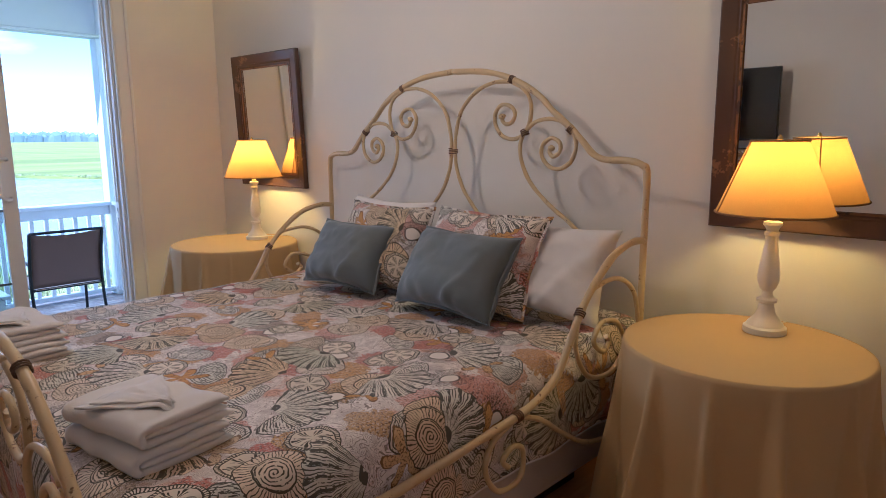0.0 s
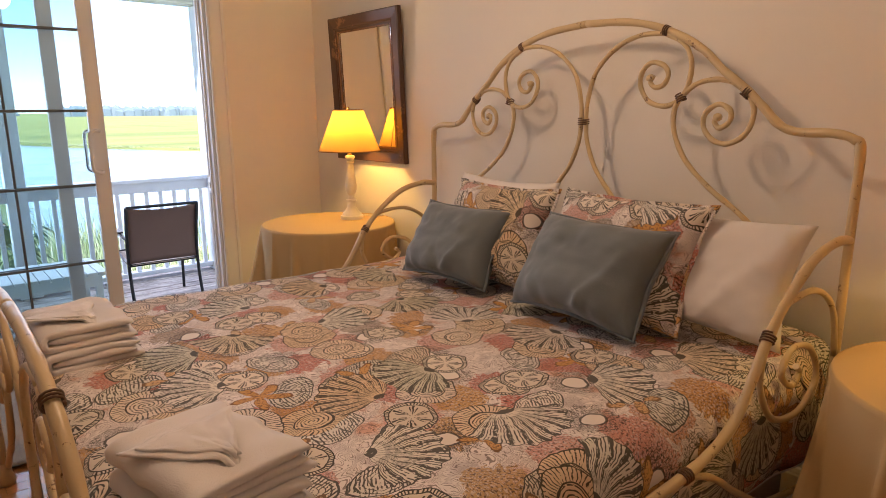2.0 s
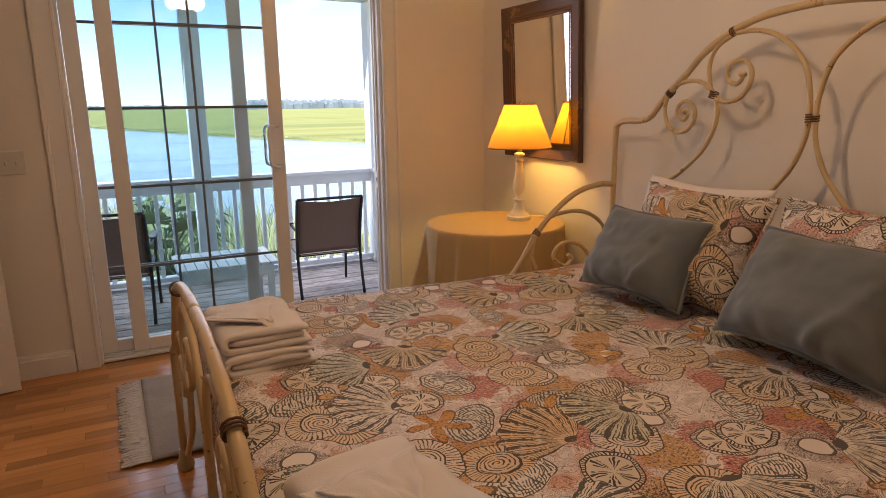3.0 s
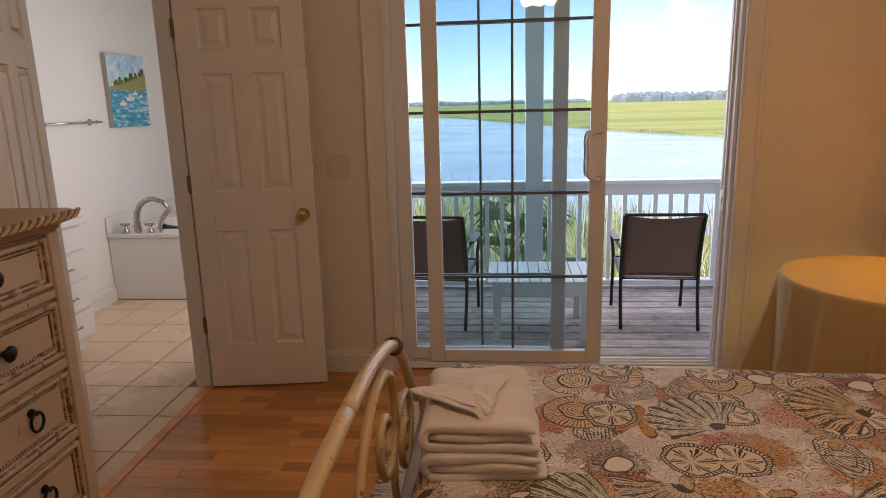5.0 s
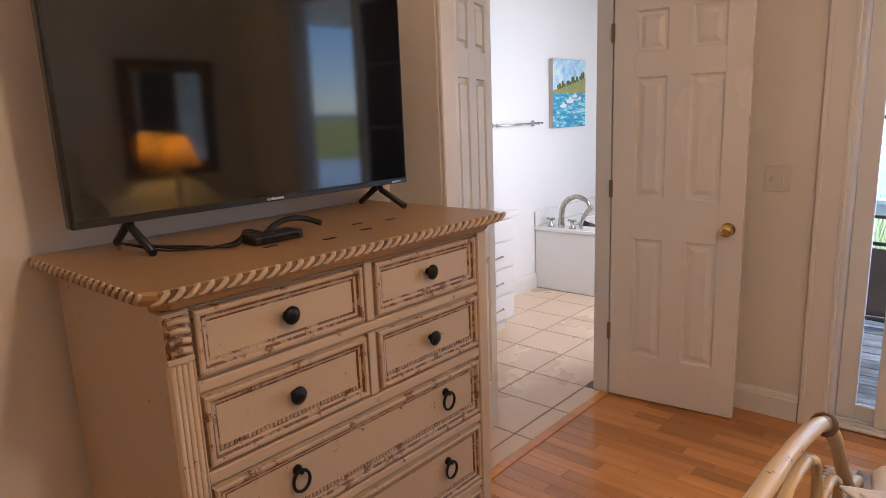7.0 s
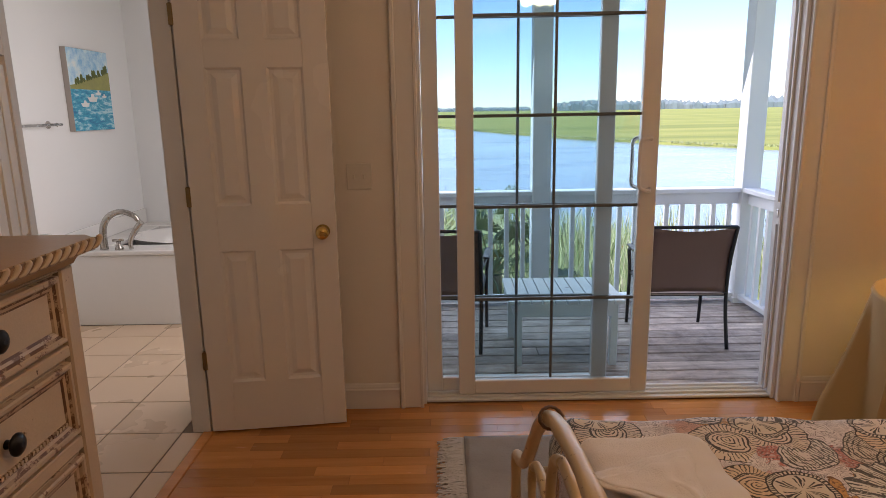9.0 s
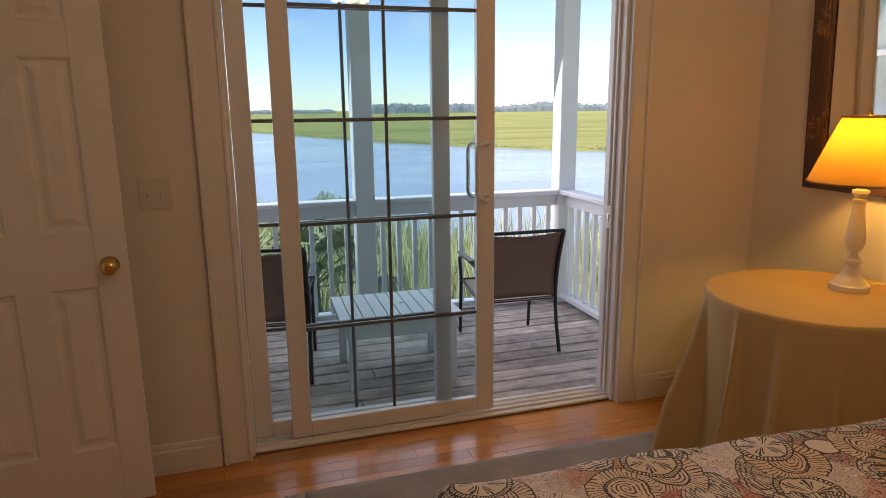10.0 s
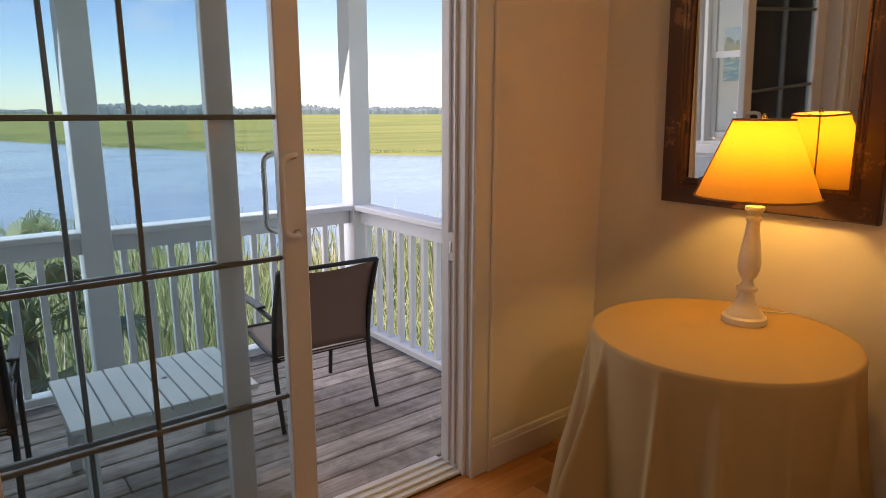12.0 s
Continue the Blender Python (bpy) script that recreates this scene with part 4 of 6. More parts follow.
# ---- bedside tables, lamps, mirrors ----
def skirted_table(at, label, seed, r=0.374):
    t = thing("round_table", at, label, "table", "round bedside tables")
    h = 0.748
    part("tabletop", lathe(bmesh.new(), [(0.02, h - 0.028), (r - 0.012, h - 0.028), (r - 0.004, h - 0.022), (r - 0.004, h - 0.008), (r - 0.012, h - 0.004), (0.02, h - 0.004)], 48), OAK, t)
    part("pedestal", lathe(bmesh.new(), [(0.2, 0), (0.2, 0.02), (0.05, 0.05), (0.05, h - 0.03)], 20), OAK, t)
    c = thing("tablecloth", at, "floor-length tan cloth draped over a round table", "tablecloth", "round tablecloths")
    bm = bmesh.new()
    n, m_ = 260, 26
    fr_ = random.Random(seed)
    folds = [(2 * math.pi * (q_ + fr_.uniform(-0.28, 0.28)) / 12, fr_.uniform(0.055, 0.085), fr_.uniform(0.5, 1.2)) for q_ in range(12)]
    rings = []
    for j in range(8):
        rr = (0.004, r / 6, r / 3, r / 2, r / 1.5, r / 1.2, r * 0.978, r)[j]
        rings.append([bm.verts.new((rr * math.cos(2 * math.pi * k / n), rr * math.sin(2 * math.pi * k / n), h + 0.002)) for k in range(n)])
    for j in range(1, m_ + 1):
        f = j / m_
        ring = []
        for k in range(n):
            a = 2 * math.pi * k / n
            soft = min(1, f * 1.6) ** 0.8
            ridge = 0.0
            for q_, (c0, w0, h0) in enumerate(folds):
                dlt = (a - c0 + math.pi) % (2 * math.pi) - math.pi
                w1 = w0 * (0.55 + 0.5 * f)
                ridge += h0 * math.exp(-(dlt / w1) ** 2)
            rr = r + 0.004 * min(1, f * 12) + 0.045 * f + soft * (0.150 * ridge * (0.45 + 0.55 * f) - 0.034)
            z = h + 0.002 - (h - 0.006) * f - 0.004 * (j == 1)
            if j == 1:
                rr, z = r + 0.004, h - 0.010
            ring.append(bm.verts.new((rr * math.cos(a), rr * math.sin(a), max(z, 0.006))))
        rings.append(ring)
    for a, b_ in zip(rings, rings[1:]):
        for k in range(n):
            bm.faces.new((a[k], a[(k + 1) % n], b_[(k + 1) % n], b_[k])).smooth = True
    bm.faces.new(rings[0][::-1])
    ob = part("drape", bm, CLOTH, c)
    so = ob.modifiers.new("thickness", "SOLIDIFY")
    so.thickness, so.offset = 0.0025, 0


def table_lamp(at, label, cord):
    t = thing("table_lamp", at, label, "lamp", "bedside lamps")
    prof = [(0.069, 0), (0.070, 0.008), (0.069, 0.020), (0.060, 0.026), (0.057, 0.034), (0.040, 0.052), (0.029, 0.072), (0.024, 0.095), (0.024, 0.104), (0.033, 0.109), (0.033, 0.118), (0.022, 0.123),
            (0.017, 0.135), (0.017, 0.146), (0.026, 0.156), (0.034, 0.178), (0.0355, 0.20), (0.032, 0.235), (0.0255, 0.275), (0.021, 0.31), (0.020, 0.335), (0.024, 0.341), (0.024, 0.349), (0.018, 0.354), (0.022, 0.364), (0.030, 0.374), (0.029, 0.384), (0.012, 0.39)]
    part("base", lathe(bmesh.new(), prof, 36), CERAMIC, t).data.set_sharp_from_angle(angle=radians(32))
    part("socket", lathe(bmesh.new(), [(0.014, 0.389), (0.015, 0.43), (0.018, 0.432), (0.018, 0.47), (0.008, 0.475)], 16), BRASS, t, "brass lamp socket")
    z0, z1, r0, r1 = 0.415, 0.655, 0.184, 0.088
    sh = part("shade", lathe(bmesh.new(), [(r0, z0), (r1, z1)], 56, (0, 0, 0), False), SHADE, t, "cream linen empire shade glowing warm")
    for rr, z in ((r0, z0), (r1, z1)):
        pts = [((rr + 0.001) * math.cos(k * math.pi / 24), (rr + 0.001) * math.sin(k * math.pi / 24), z) for k in range(49)]
        part("shade_trim", tube(bmesh.new(), pts, 0.0036, 6), TRIMCLOTH, sh, "brown fabric edge")
    for a in (-0.35, 2.2):
        part("shade_seam", tube(bmesh.new(), [((r0 + 0.001) * math.cos(a), (r0 + 0.001) * math.sin(a), z0), ((r1 + 0.001) * math.cos(a), (r1 + 0.001) * math.sin(a), z1)], 0.0028, 6), TRIMCLOTH, sh, "brown seam of the shade")
    part("bulb", lathe(bmesh.new(), [(0.008, 0.476), (0.013, 0.49), (0.022, 0.505), (0.024, 0.52), (0.016, 0.535), (0.003, 0.54)], 14), SHADE, t, "frosted glass bulb")
    for a in (0, 2.094, 4.189):
        part("spider_wire", tube(bmesh.new(), [(0, 0, z1 - 0.012), (r1 * math.cos(a), r1 * math.sin(a), z1 - 0.002)], 0.0018, 5), BRASS, t)
    for s in (1, -1):
        part("harp", tube(bmesh.new(), smooth_path([(0, s * 0.014, 0.44), (0, s * 0.055, 0.50), (0, s * 0.05, 0.60), (0, 0.0, z1 - 0.012)], 6), 0.0018, 5), BRASS, t)
    part("finial", lathe(bmesh.new(), [(0.004, z1 - 0.014), (0.008, z1), (0.009, z1 + 0.01), (0.003, z1 + 0.02)], 12), BRASS, t, "brass finial")
    part("cord", tube(bmesh.new(), smooth_path([(x, y, 0.006) for x, y in cord], 6), 0.003, 6), CERAMIC, t, "pale lamp cord")


skirted_table((0.278, -0.80, 0), "round bedside table hidden under a cloth by the glass door", 1, 0.390)
skirted_table((0.225, -3.972, 0), "round bedside table hidden under a cloth beyond the bed", 4)
table_lamp((0.447, -0.79, 0.7525), "lit white turned table lamp with cream shade", ((0.07, 0.01), (0.11, 0.03), (0.15, -0.01), (0.185, -0.06)))
table_lamp((0.415, -3.985, 0.7525), "lit white turned table lamp beside a wide mirror", ((0.07, 0.0), (0.10, 0.02), (0.13, -0.02), (0.165, -0.03)))


def wall_mirror(y0, y1, z0, z1, label, w=0.098, yaw=0.0, lean=0.0):
    """Hangs on the east wall, facing west."""
    x = XE - 0.002
    t = thing("wall_mirror", pose(x - abs(yaw) * 0.0085 - abs(lean) * 0.008, (y0 + y1) / 2, (z0 + z1) / 2, 0, lean, yaw), label, "mirror", "framed wall mirrors")
    hy, hz = abs(y1 - y0) / 2, (z1 - z0) / 2
    prof = ((0.0, 0.0), (0.0, 0.026), (0.006, 0.032), (0.060, 0.027), (0.066, 0.022), (0.072, 0.024), (0.078, 0.018), (w - 0.006, 0.016), (w, 0.008), (w, 0.0))
    corners = [(-1, -1), (1, -1), (1, 1), (-1, 1)]
    for k in range(4):
        (a0, b0), (a1, b1) = corners[k], corners[(k + 1) % 4]
        bm = bmesh.new()
        ends = [[bm.verts.new((-d, a * (hy - i), c * (hz - i))) for i, d in prof] for a, c in ((a0, b0), (a1, b1))]
        n = len(prof)
        for i in range(n):
            j = (i + 1) % n
            bm.faces.new((ends[0][i], ends[0][j], ends[1][j], ends[1][i]))
        bm.faces.new(ends[0])
        bm.faces.new(ends[1][::-1])
        part("frame_side", bm, WALNUT, t)
    bm = bmesh.new()
    for s in (-1, 1):
        box(bm, (-0.021, s * (hy - w + 0.004) - 0.004, -(hz - w)), (-0.0185, s * (hy - w + 0.004) + 0.004, hz - w))
        box(bm, (-0.021, -(hy - w), s * (hz - w + 0.004) - 0.004), (-0.0185, hy - w, s * (hz - w + 0.004) + 0.004))
    part("inner_lip", bm, GOLDIN, t, "rubbed gilt inner lip")
    part("glass", boxed((-0.009, -(hy - w), -(hz - w)), (-0.002, hy - w, hz - w)), MIRROR, t, "clear mirror glass")


wall_mirror(-1.075, -0.320, 1.090, 1.985, "mirror in a dark stained wood frame over a bedside table", 0.095, 0.0, -2.5)
wall_mirror(-4.54, -3.69, 1.075, 1.985, "wide mirror in a dark weathered wood frame", 0.086, -2.2, -0.8)

# ---- dresser ----
dr = thing("dresser", (-2.47, -2.20, 0), "tall distressed cream dresser with dark iron pulls", "dresser")
Y0, Y1 = -0.505, 0.505
part("carcass", boxed((-0.55, Y0 + 0.006, 0.08), (-0.018, Y1 - 0.006, 1.155), 0.003), CREAM, dr)
part("plinth", boxed((-0.55, Y0 - 0.012, 0.0), (0.012, Y1 + 0.012, 0.11), 0.012, 2), DISTRESS, dr)
bm = bmesh.new()
prof = ((0.0, 1.150), (0.012, 1.156), (0.018, 1.168), (0.038, 1.176), (0.046, 1.188), (0.046, 1.198), (0.040, 1.203))
loops = []
for o, z in prof:
    loops.append([bm.verts.new(q) for q in ((-0.56, Y0 - o, z), (o - 0.03, Y0 - o, z), (o, Y0 - o + 0.03, z), (o, Y1 + o - 0.03, z), (o - 0.03, Y1 + o, z), (-0.56, Y1 + o, z))])
for a, c in zip(loops, loops[1:]):
    for k in range(6):
        bm.faces.new((a[k], a[(k + 1) % 6], c[(k + 1) % 6], c[k]))
bm.faces.new(loops[-1])
bm.faces.new(loops[0][::-1])
part("top", bm, CREAMTOP, dr, "worn honey-coloured dresser top")
# carved rope along the front and the side edge
bm = bmesh.new()
n = 36
for k in range(n):
    y = Y0 - 0.03 + (Y1 - Y0 + 0.06) * (k + 0.5) / n
    tube(bm, smooth_path([(0.0445, y - 0.020, 1.182), (0.048, y - 0.006, 1.185), (0.049, y + 0.008, 1.196), (0.047, y + 0.014, 1.202), (0.046, y + 0.004, 1.203)], 3), lambda s: 0.0058 * (1 - 0.7 * abs(2 * s - 1) ** 1.5), 6)
for k in range(19):
    x = -0.52 + 0.54 * k / 18
    tube(bm, smooth_path([(x - 0.020, Y0 - 0.0445, 1.182), (x - 0.006, Y0 - 0.048, 1.185), (x + 0.008, Y0 - 0.049, 1.196), (x + 0.014, Y0 - 0.047, 1.202), (x + 0.004, Y0 - 0.046, 1.203)], 3), lambda s: 0.0058 * (1 - 0.7 * abs(2 * s - 1) ** 1.5), 6)
part("carved_edge", bm, CREAM, dr, "carved rope moulding with brown hollows")
part("carving_ground", boxed((0.0450, Y0 - 0.018, 1.180), (0.0472, Y1 + 0.018, 1.2025)), CARVED, dr)
part("carving_ground", boxed((-0.55, Y0 - 0.0472, 1.180), (0.014, Y0 - 0.0462, 1.2025)), CARVED, dr)
# face frame
for a, c in ((Y0, Y0 + 0.058), (Y1 - 0.045, Y1)):
    part("post", boxed((-0.05, a, 0.112), (-0.002, c, 1.149), 0.004), CREAM, dr)
bm = bmesh.new()
for k in range(4):
    y = Y0 + 0.011 + k * 0.0115
    tube(bm, [(-0.002, y, 0.16), (-0.001, y, 1.04)], 0.0056, 8)
part("fluting", bm, CREAM, dr, "fluted corner post")
rs = part("corner_block", boxed((-0.004, Y0 + 0.002, 1.055), (0.003, Y0 + 0.056, 1.138), 0.003), GLAZESHADE, dr, "carved brown-glazed corner block")
for z in (1.066, 1.086, 1.106, 1.126):
    part("carved_bar", tube(bmesh.new(), [(0.003, Y0 + 0.008, z), (0.005, Y0 + 0.029, z + 0.004), (0.003, Y0 + 0.050, z)], 0.0072, 6), DISTRESS, rs)
for a, c in ((0.112, 0.158), (1.042, 1.054)):
    part("post_cap", boxed((-0.004, Y0 + 0.001, a), (0.002, Y0 + 0.057, c), 0.002), CREAM, dr)
part("inner_stile", boxed((-0.049, Y0 + 0.0525, 0.159), (0.001, Y0 + 0.0578, 1.041), 0.002), CREAM, dr)
rz = ((0.995, 1.142), (0.795, 0.96), (0.575, 0.755), (0.345, 0.54), (0.135, 0.315))
mid = 0.025
for k, (z0, z1) in enumerate(rz):
    zt = rz[k - 1][0] if k else 1.149
    part("rail", boxed((-0.05, Y0 + 0.0585, z1 + 0.0055), (-0.004, Y1 - 0.0455, zt - 0.0055), 0.003), CREAM, dr)
    cols = ((Y0 + 0.061, mid - 0.018), (mid + 0.016, Y1 - 0.048)) if k < 2 else ((Y0 + 0.061, Y1 - 0.048),)
    if k < 2:
        part("divider", boxed((-0.05, mid - 0.014, z0 - 0.002), (-0.004, mid + 0.012, z1 + 0.002), 0.002), CREAM, dr)
    # dark-coloured sheet behind the drawers in place of shade in their gaps
    part("gap", boxed((-0.05, Y0 + 0.059, z0 - 0.003), (-0.030, Y1 - 0.046, z1 + 0.003)), GLAZESHADE, dr, "dark sheet standing for the shade round a drawer")
    for y0, y1 in cols:
        d = part("drawer", boxed((-0.029, y0 + 0.004, z0 + 0.003), (-0.012, y1 - 0.004, z1 - 0.003), 0.002), CREAM, dr)
        bm = bmesh.new()
        lo = []
        for i, x in ((0.004, -0.012), (0.005, -0.002), (0.009, 0.001), (0.015, 0.0005), (0.018, -0.003)):
            lo.append([bm.verts.new(v_) for v_ in ((x, y0 + i, z0 + i), (x, y1 - i, z0 + i), (x, y1 - i, z1 - i), (x, y0 + i, z1 - i))])
        for a, c in zip(lo, lo[1:]):
            for j in range(4):
                bm.faces.new((a[j], a[(j + 1) % 4], c[(j + 1) % 4], c[j]))
        part("moulding", bm, DISTRESS, d, "rubbed raised drawer moulding")
        # glazed bands, made wide so their brown also gives the moulding's shade
        for i0, x0_, i1, x1_, mt in ((0.018, -0.003, 0.0235, -0.007, GLAZESHADE), (0.0235, -0.007, 0.0295, -0.009, DISTRESS), (0.0295, -0.009, 0.0345, -0.0119, GLAZESHADE)):
            bm = bmesh.new()
            lo = [[bm.verts.new(v_) for v_ in ((x, y0 + i, z0 + i), (x, y1 - i, z0 + i), (x, y1 - i, z1 - i), (x, y0 + i, z1 - i))] for i, x in ((i0, x0_), (i1, x1_))]
            for j in range(4):
                bm.faces.new((lo[0][j], lo[0][(j + 1) % 4], lo[1][(j + 1) % 4], lo[1][j]))
            part("inner_moulding", bm, mt, d, "brown-glazed inner moulding with recess shade in its brown" if mt == GLAZESHADE else "")
        if k >= 1:
            bm = bmesh.new()
            nb = int((y1 - y0 - 0.06) / 0.011)
            for j in range(nb):
                yy = y0 + 0.032 + j * 0.011
                box(bm, (-0.012, yy, z0 + 0.033), (-0.007, yy + 0.007, z0 + 0.041))
            part("bead_strip", bm, DISTRESS, d, "carved beading along a drawer panel")["kind"] = "stuff"
        zc = (z0 + z1) / 2 + 0.005
        if k < 2:
            kb = part("knob", lathe(bmesh.new(), [(0.009, 0), (0.007, 0.010), (0.016, 0.014), (0.021, 0.018), (0.021, 0.022), (0.016, 0.026), (0.005, 0.030)], 20, (-0.012, (y0 + y1) / 2, zc), True, Matrix.Rotation(radians(90), 4, "Y")), IRON, d, "round black iron knob")
            part("knob_ring", tube(bmesh.new(), [(0.012, (y0 + y1) / 2 + 0.014 * math.cos(q_ * math.pi / 9), zc + 0.014 * math.sin(q_ * math.pi / 9)) for q_ in range(19)], 0.002, 5), IRON, d)
        else:
            for yy in (y0 + 0.215, y1 - 0.215 + 0.06):
                part("ring_boss", lathe(bmesh.new(), [(0.012, 0), (0.012, 0.006), (0.006, 0.012), (0.007, 0.02)], 12, (-0.012, yy, zc + 0.026), True, Matrix.Rotation(radians(90), 4, "Y")), IRON, d)
                part("ring_pull", tube(bmesh.new(), [(0.004, yy + 0.023 * math.sin(q_ * math.pi / 12), zc + 0.002 + 0.026 * math.cos(q_ * math.pi / 12)) for q_ in range(25)], 0.0042, 6), IRON, d, "black iron ring pull")
for x, y in ((-0.14, -0.16), (-0.25, -0.05), (-0.11, 0.12), (-0.20, 0.17), (-0.09, -0.02), (-0.17, 0.27)):
    part("wear_mark", boxed((x - 0.006, y - 0.017, 1.2032), (x + 0.006, y + 0.017, 1.2044)), BLACK, dr, "dark chip in the dresser top")

# ---- television on the dresser ----
tv = thing("television", (-2.85, -2.172, 1.204), "flat black television switched off on the dresser", "television")
part("housing", boxed((-0.035, -0.535, 0.07), (-0.002, 0.535, 0.70), 0.006, 2), BLACK, tv)
part("back_case", boxed((-0.075, -0.36, 0.14), (-0.0355, 0.36, 0.48), 0.015, 2), BLACK, tv)
part("screen", boxed((-0.0018, -0.526, 0.088), (-0.0005, 0.526, 0.692)), SCREEN, tv, "black glossy screen")
part("chin", boxed((-0.0018, -0.53, 0.071), (0.002, 0.53, 0.086), 0.001), BLACK, tv)
part("badge", boxed((0.0021, -0.028, 0.075), (0.0035, 0.028, 0.082), 0.0005), SILVER, tv, "small pale maker's badge")
part("sensor", boxed((0.0021, 0.46, 0.074), (0.0034, 0.50, 0.080), 0.0005), SILVER, tv)
for y in (-0.40, 0.42):
    lg = part("foot", tube(bmesh.new(), [(-0.02, y, 0.075), (-0.01, y, 0.055), (0.10, y - 0.005, 0.008)], 0.010, 8), BLACK, tv, "splayed black foot")
    part("foot_brace", tube(bmesh.new(), [(-0.02, y, 0.07), (-0.12, y + 0.005, 0.008)], 0.010, 8), BLACK, lg)

t = thing("remote_box", (-2.66, -2.31, 1.2045), "low black set-top box on the dresser", "set-top box")
part("case", boxed((-0.04, -0.075, 0), (0.03, 0.065, 0.022), 0.006, 2), BLACK, t)
part("front_strip", boxed((0.0301, -0.06, 0.006), (0.0315, 0.05, 0.016), 0.0005), SCREEN, t)
t = thing("antenna_stand", (-2.76, -2.19, 1.2045), "dark arched stand behind the set-top box", "stand")
part("arch", tube(bmesh.new(), smooth_path([(0.03, -0.10, 0.008), (0.0, -0.05, 0.022), (0, 0, 0.030), (0, 0.05, 0.022), (0.03, 0.08, 0.008)], 6), 0.008, 8), BLACK, t)
t = thing("cable", (-2.75, -2.42, 1.2045), "loose black cables behind the television", "cable")
for k in range(3):
    part("strand", tube(bmesh.new(), smooth_path([(-0.1 + 0.03 * k, -0.20, 0.03), (0.0, -0.12 + 0.03 * k, 0.006), (0.05 + 0.02 * k, 0.0, 0.006), (0.02, 0.07, 0.014 + 0.006 * k), (0.05, 0.13, 0.008)], 6), 0.0026, 6), BLACK, t)

# ---- rug ----
rug = thing("rug", (0, 0, 0.0), "grey woven rug with a knotted cream fringe", "rug")
bm = bmesh.new()
nx, ny = 60, 30
g = [[bm.verts.new((-1.63 + 1.60 * i / nx, -1.25 + 0.90 * j / ny, 0.0115 + 0.003 * noise.noise((i * 0.3, j * 0.3, 1)))) for j in range(ny + 1)] for i in range(nx + 1)]
for i in range(nx):
    for j in range(ny):
        bm.faces.new((g[i][j], g[i + 1][j], g[i + 1][j + 1], g[i][j + 1])).smooth = True
ob = part("weave", bm, RUG, rug)
so = ob.modifiers.new("thickness", "SOLIDIFY")
so.thickness, so.offset = 0.009, -1
rnd = random.Random(5)
bm = bmesh.new()
for k in range(150):
    y = -1.245 + 0.89 * k / 149
    for e in range(2):
        l_ = rnd.uniform(0.07, 0.11)
        pts = [(-1.628, y + rnd.uniform(-0.003, 0.003), 0.012), (-1.65, y + rnd.uniform(-0.008, 0.008), 0.013), (-1.66 - l_ * 0.4, y + rnd.uniform(-0.014, 0.014), 0.012), (-1.64 - l_, y + rnd.uniform(-0.02, 0.02), 0.006)]
        tube(bm, pts, 0.0034, 4, False)
ob = part("fringe", bm, FRINGE, rug, "knotted cream fringe")
bm = bmesh.new()
for k in range(150):
    y = -1.245 + 0.89 * k / 149
    l_ = rnd.uniform(0.03, 0.06)
    tube(bm, [(-0.032, y, 0.011), (-0.015, y + rnd.uniform(-0.006, 0.006), 0.011), (-0.01 + l_, y + rnd.uniform(-0.014, 0.014), 0.005)], 0.0032, 4, False)
part("fringe", bm, FRINGE, rug, "short cream fringe")

# ---- ceiling light, known by its reflection in the panes ----
cl = thing("ceiling_light", (-0.88, -2.45, TOP), "warm lit three-bulb ceiling light", "ceiling light")
part("canopy", lathe(bmesh.new(), [(0.02, -0.05), (0.07, -0.04), (0.08, -0.001)], 24), BRASS, cl)
part("bar", boxed((-0.15, -0.02, -0.24), (0.15, 0.02, -0.20), 0.006), BRASS, cl)
part("stem", tube(bmesh.new(), [(0, 0, -0.205), (0, 0, -0.045)], 0.012, 8), BRASS, cl)
for k in range(3):
    x = 0.10 * (k - 1)
    part("bulb", lathe(bmesh.new(), [(0.012, -0.24), (0.03, -0.265), (0.042, -0.295), (0.036, -0.33), (0.012, -0.347)], 16, (x, 0, 0)), BULB, cl, "glowing frosted bulb")

# ---- bathroom ----
XB, YB = -4.29, 2.55
bfloor = setting("floor_bathroom", boxed((XB, -1.9, -0.05), (-2.801, YB, -0.006)), GROUT, "beige tiled bathroom floor with dark grout", "floor")
setting("wall_bath_west", boxed((XB - 0.12, -2.02, -0.05), (XB, YB + 0.12, TOP)), BATHWALL, "white painted bathroom wall", "wall")
setting("wall_bath_north", boxed((XB, YB, -0.05), (-2.15, YB + 0.12, TOP)), BATHWALL, "white painted bathroom wall above the tub", "wall")
setting("wall_bath_south", boxed((XB, -2.02, -0.05), (-3.18, -1.9, TOP)), BATHWALL, "plain white bathroom wall", "wall")
bm = bmesh.new()
EX0, EX1 = -2.30, -2.16
WY0, WY1, WZ0, WZ1 = 0.42, 1.92, 0.95, 2.20
box(bm, (EX0, 0.161, -0.05), (EX1, WY0, TOP))
box(bm, (EX0, WY1, -0.05), (EX1, YB, TOP))
box(bm, (EX0, WY0, -0.05), (EX1, WY1, WZ0))
box(bm, (EX0, WY0, WZ1), (EX1, WY1, TOP))
box(bm, (-2.88, 0.1605, -0.05), (EX0, 0.26, TOP))
setting("wall_bath_east", bm, BATHWALL, "bathroom wall with a double window to the porch", "wall")
bm = bmesh.new()
z = -0.2
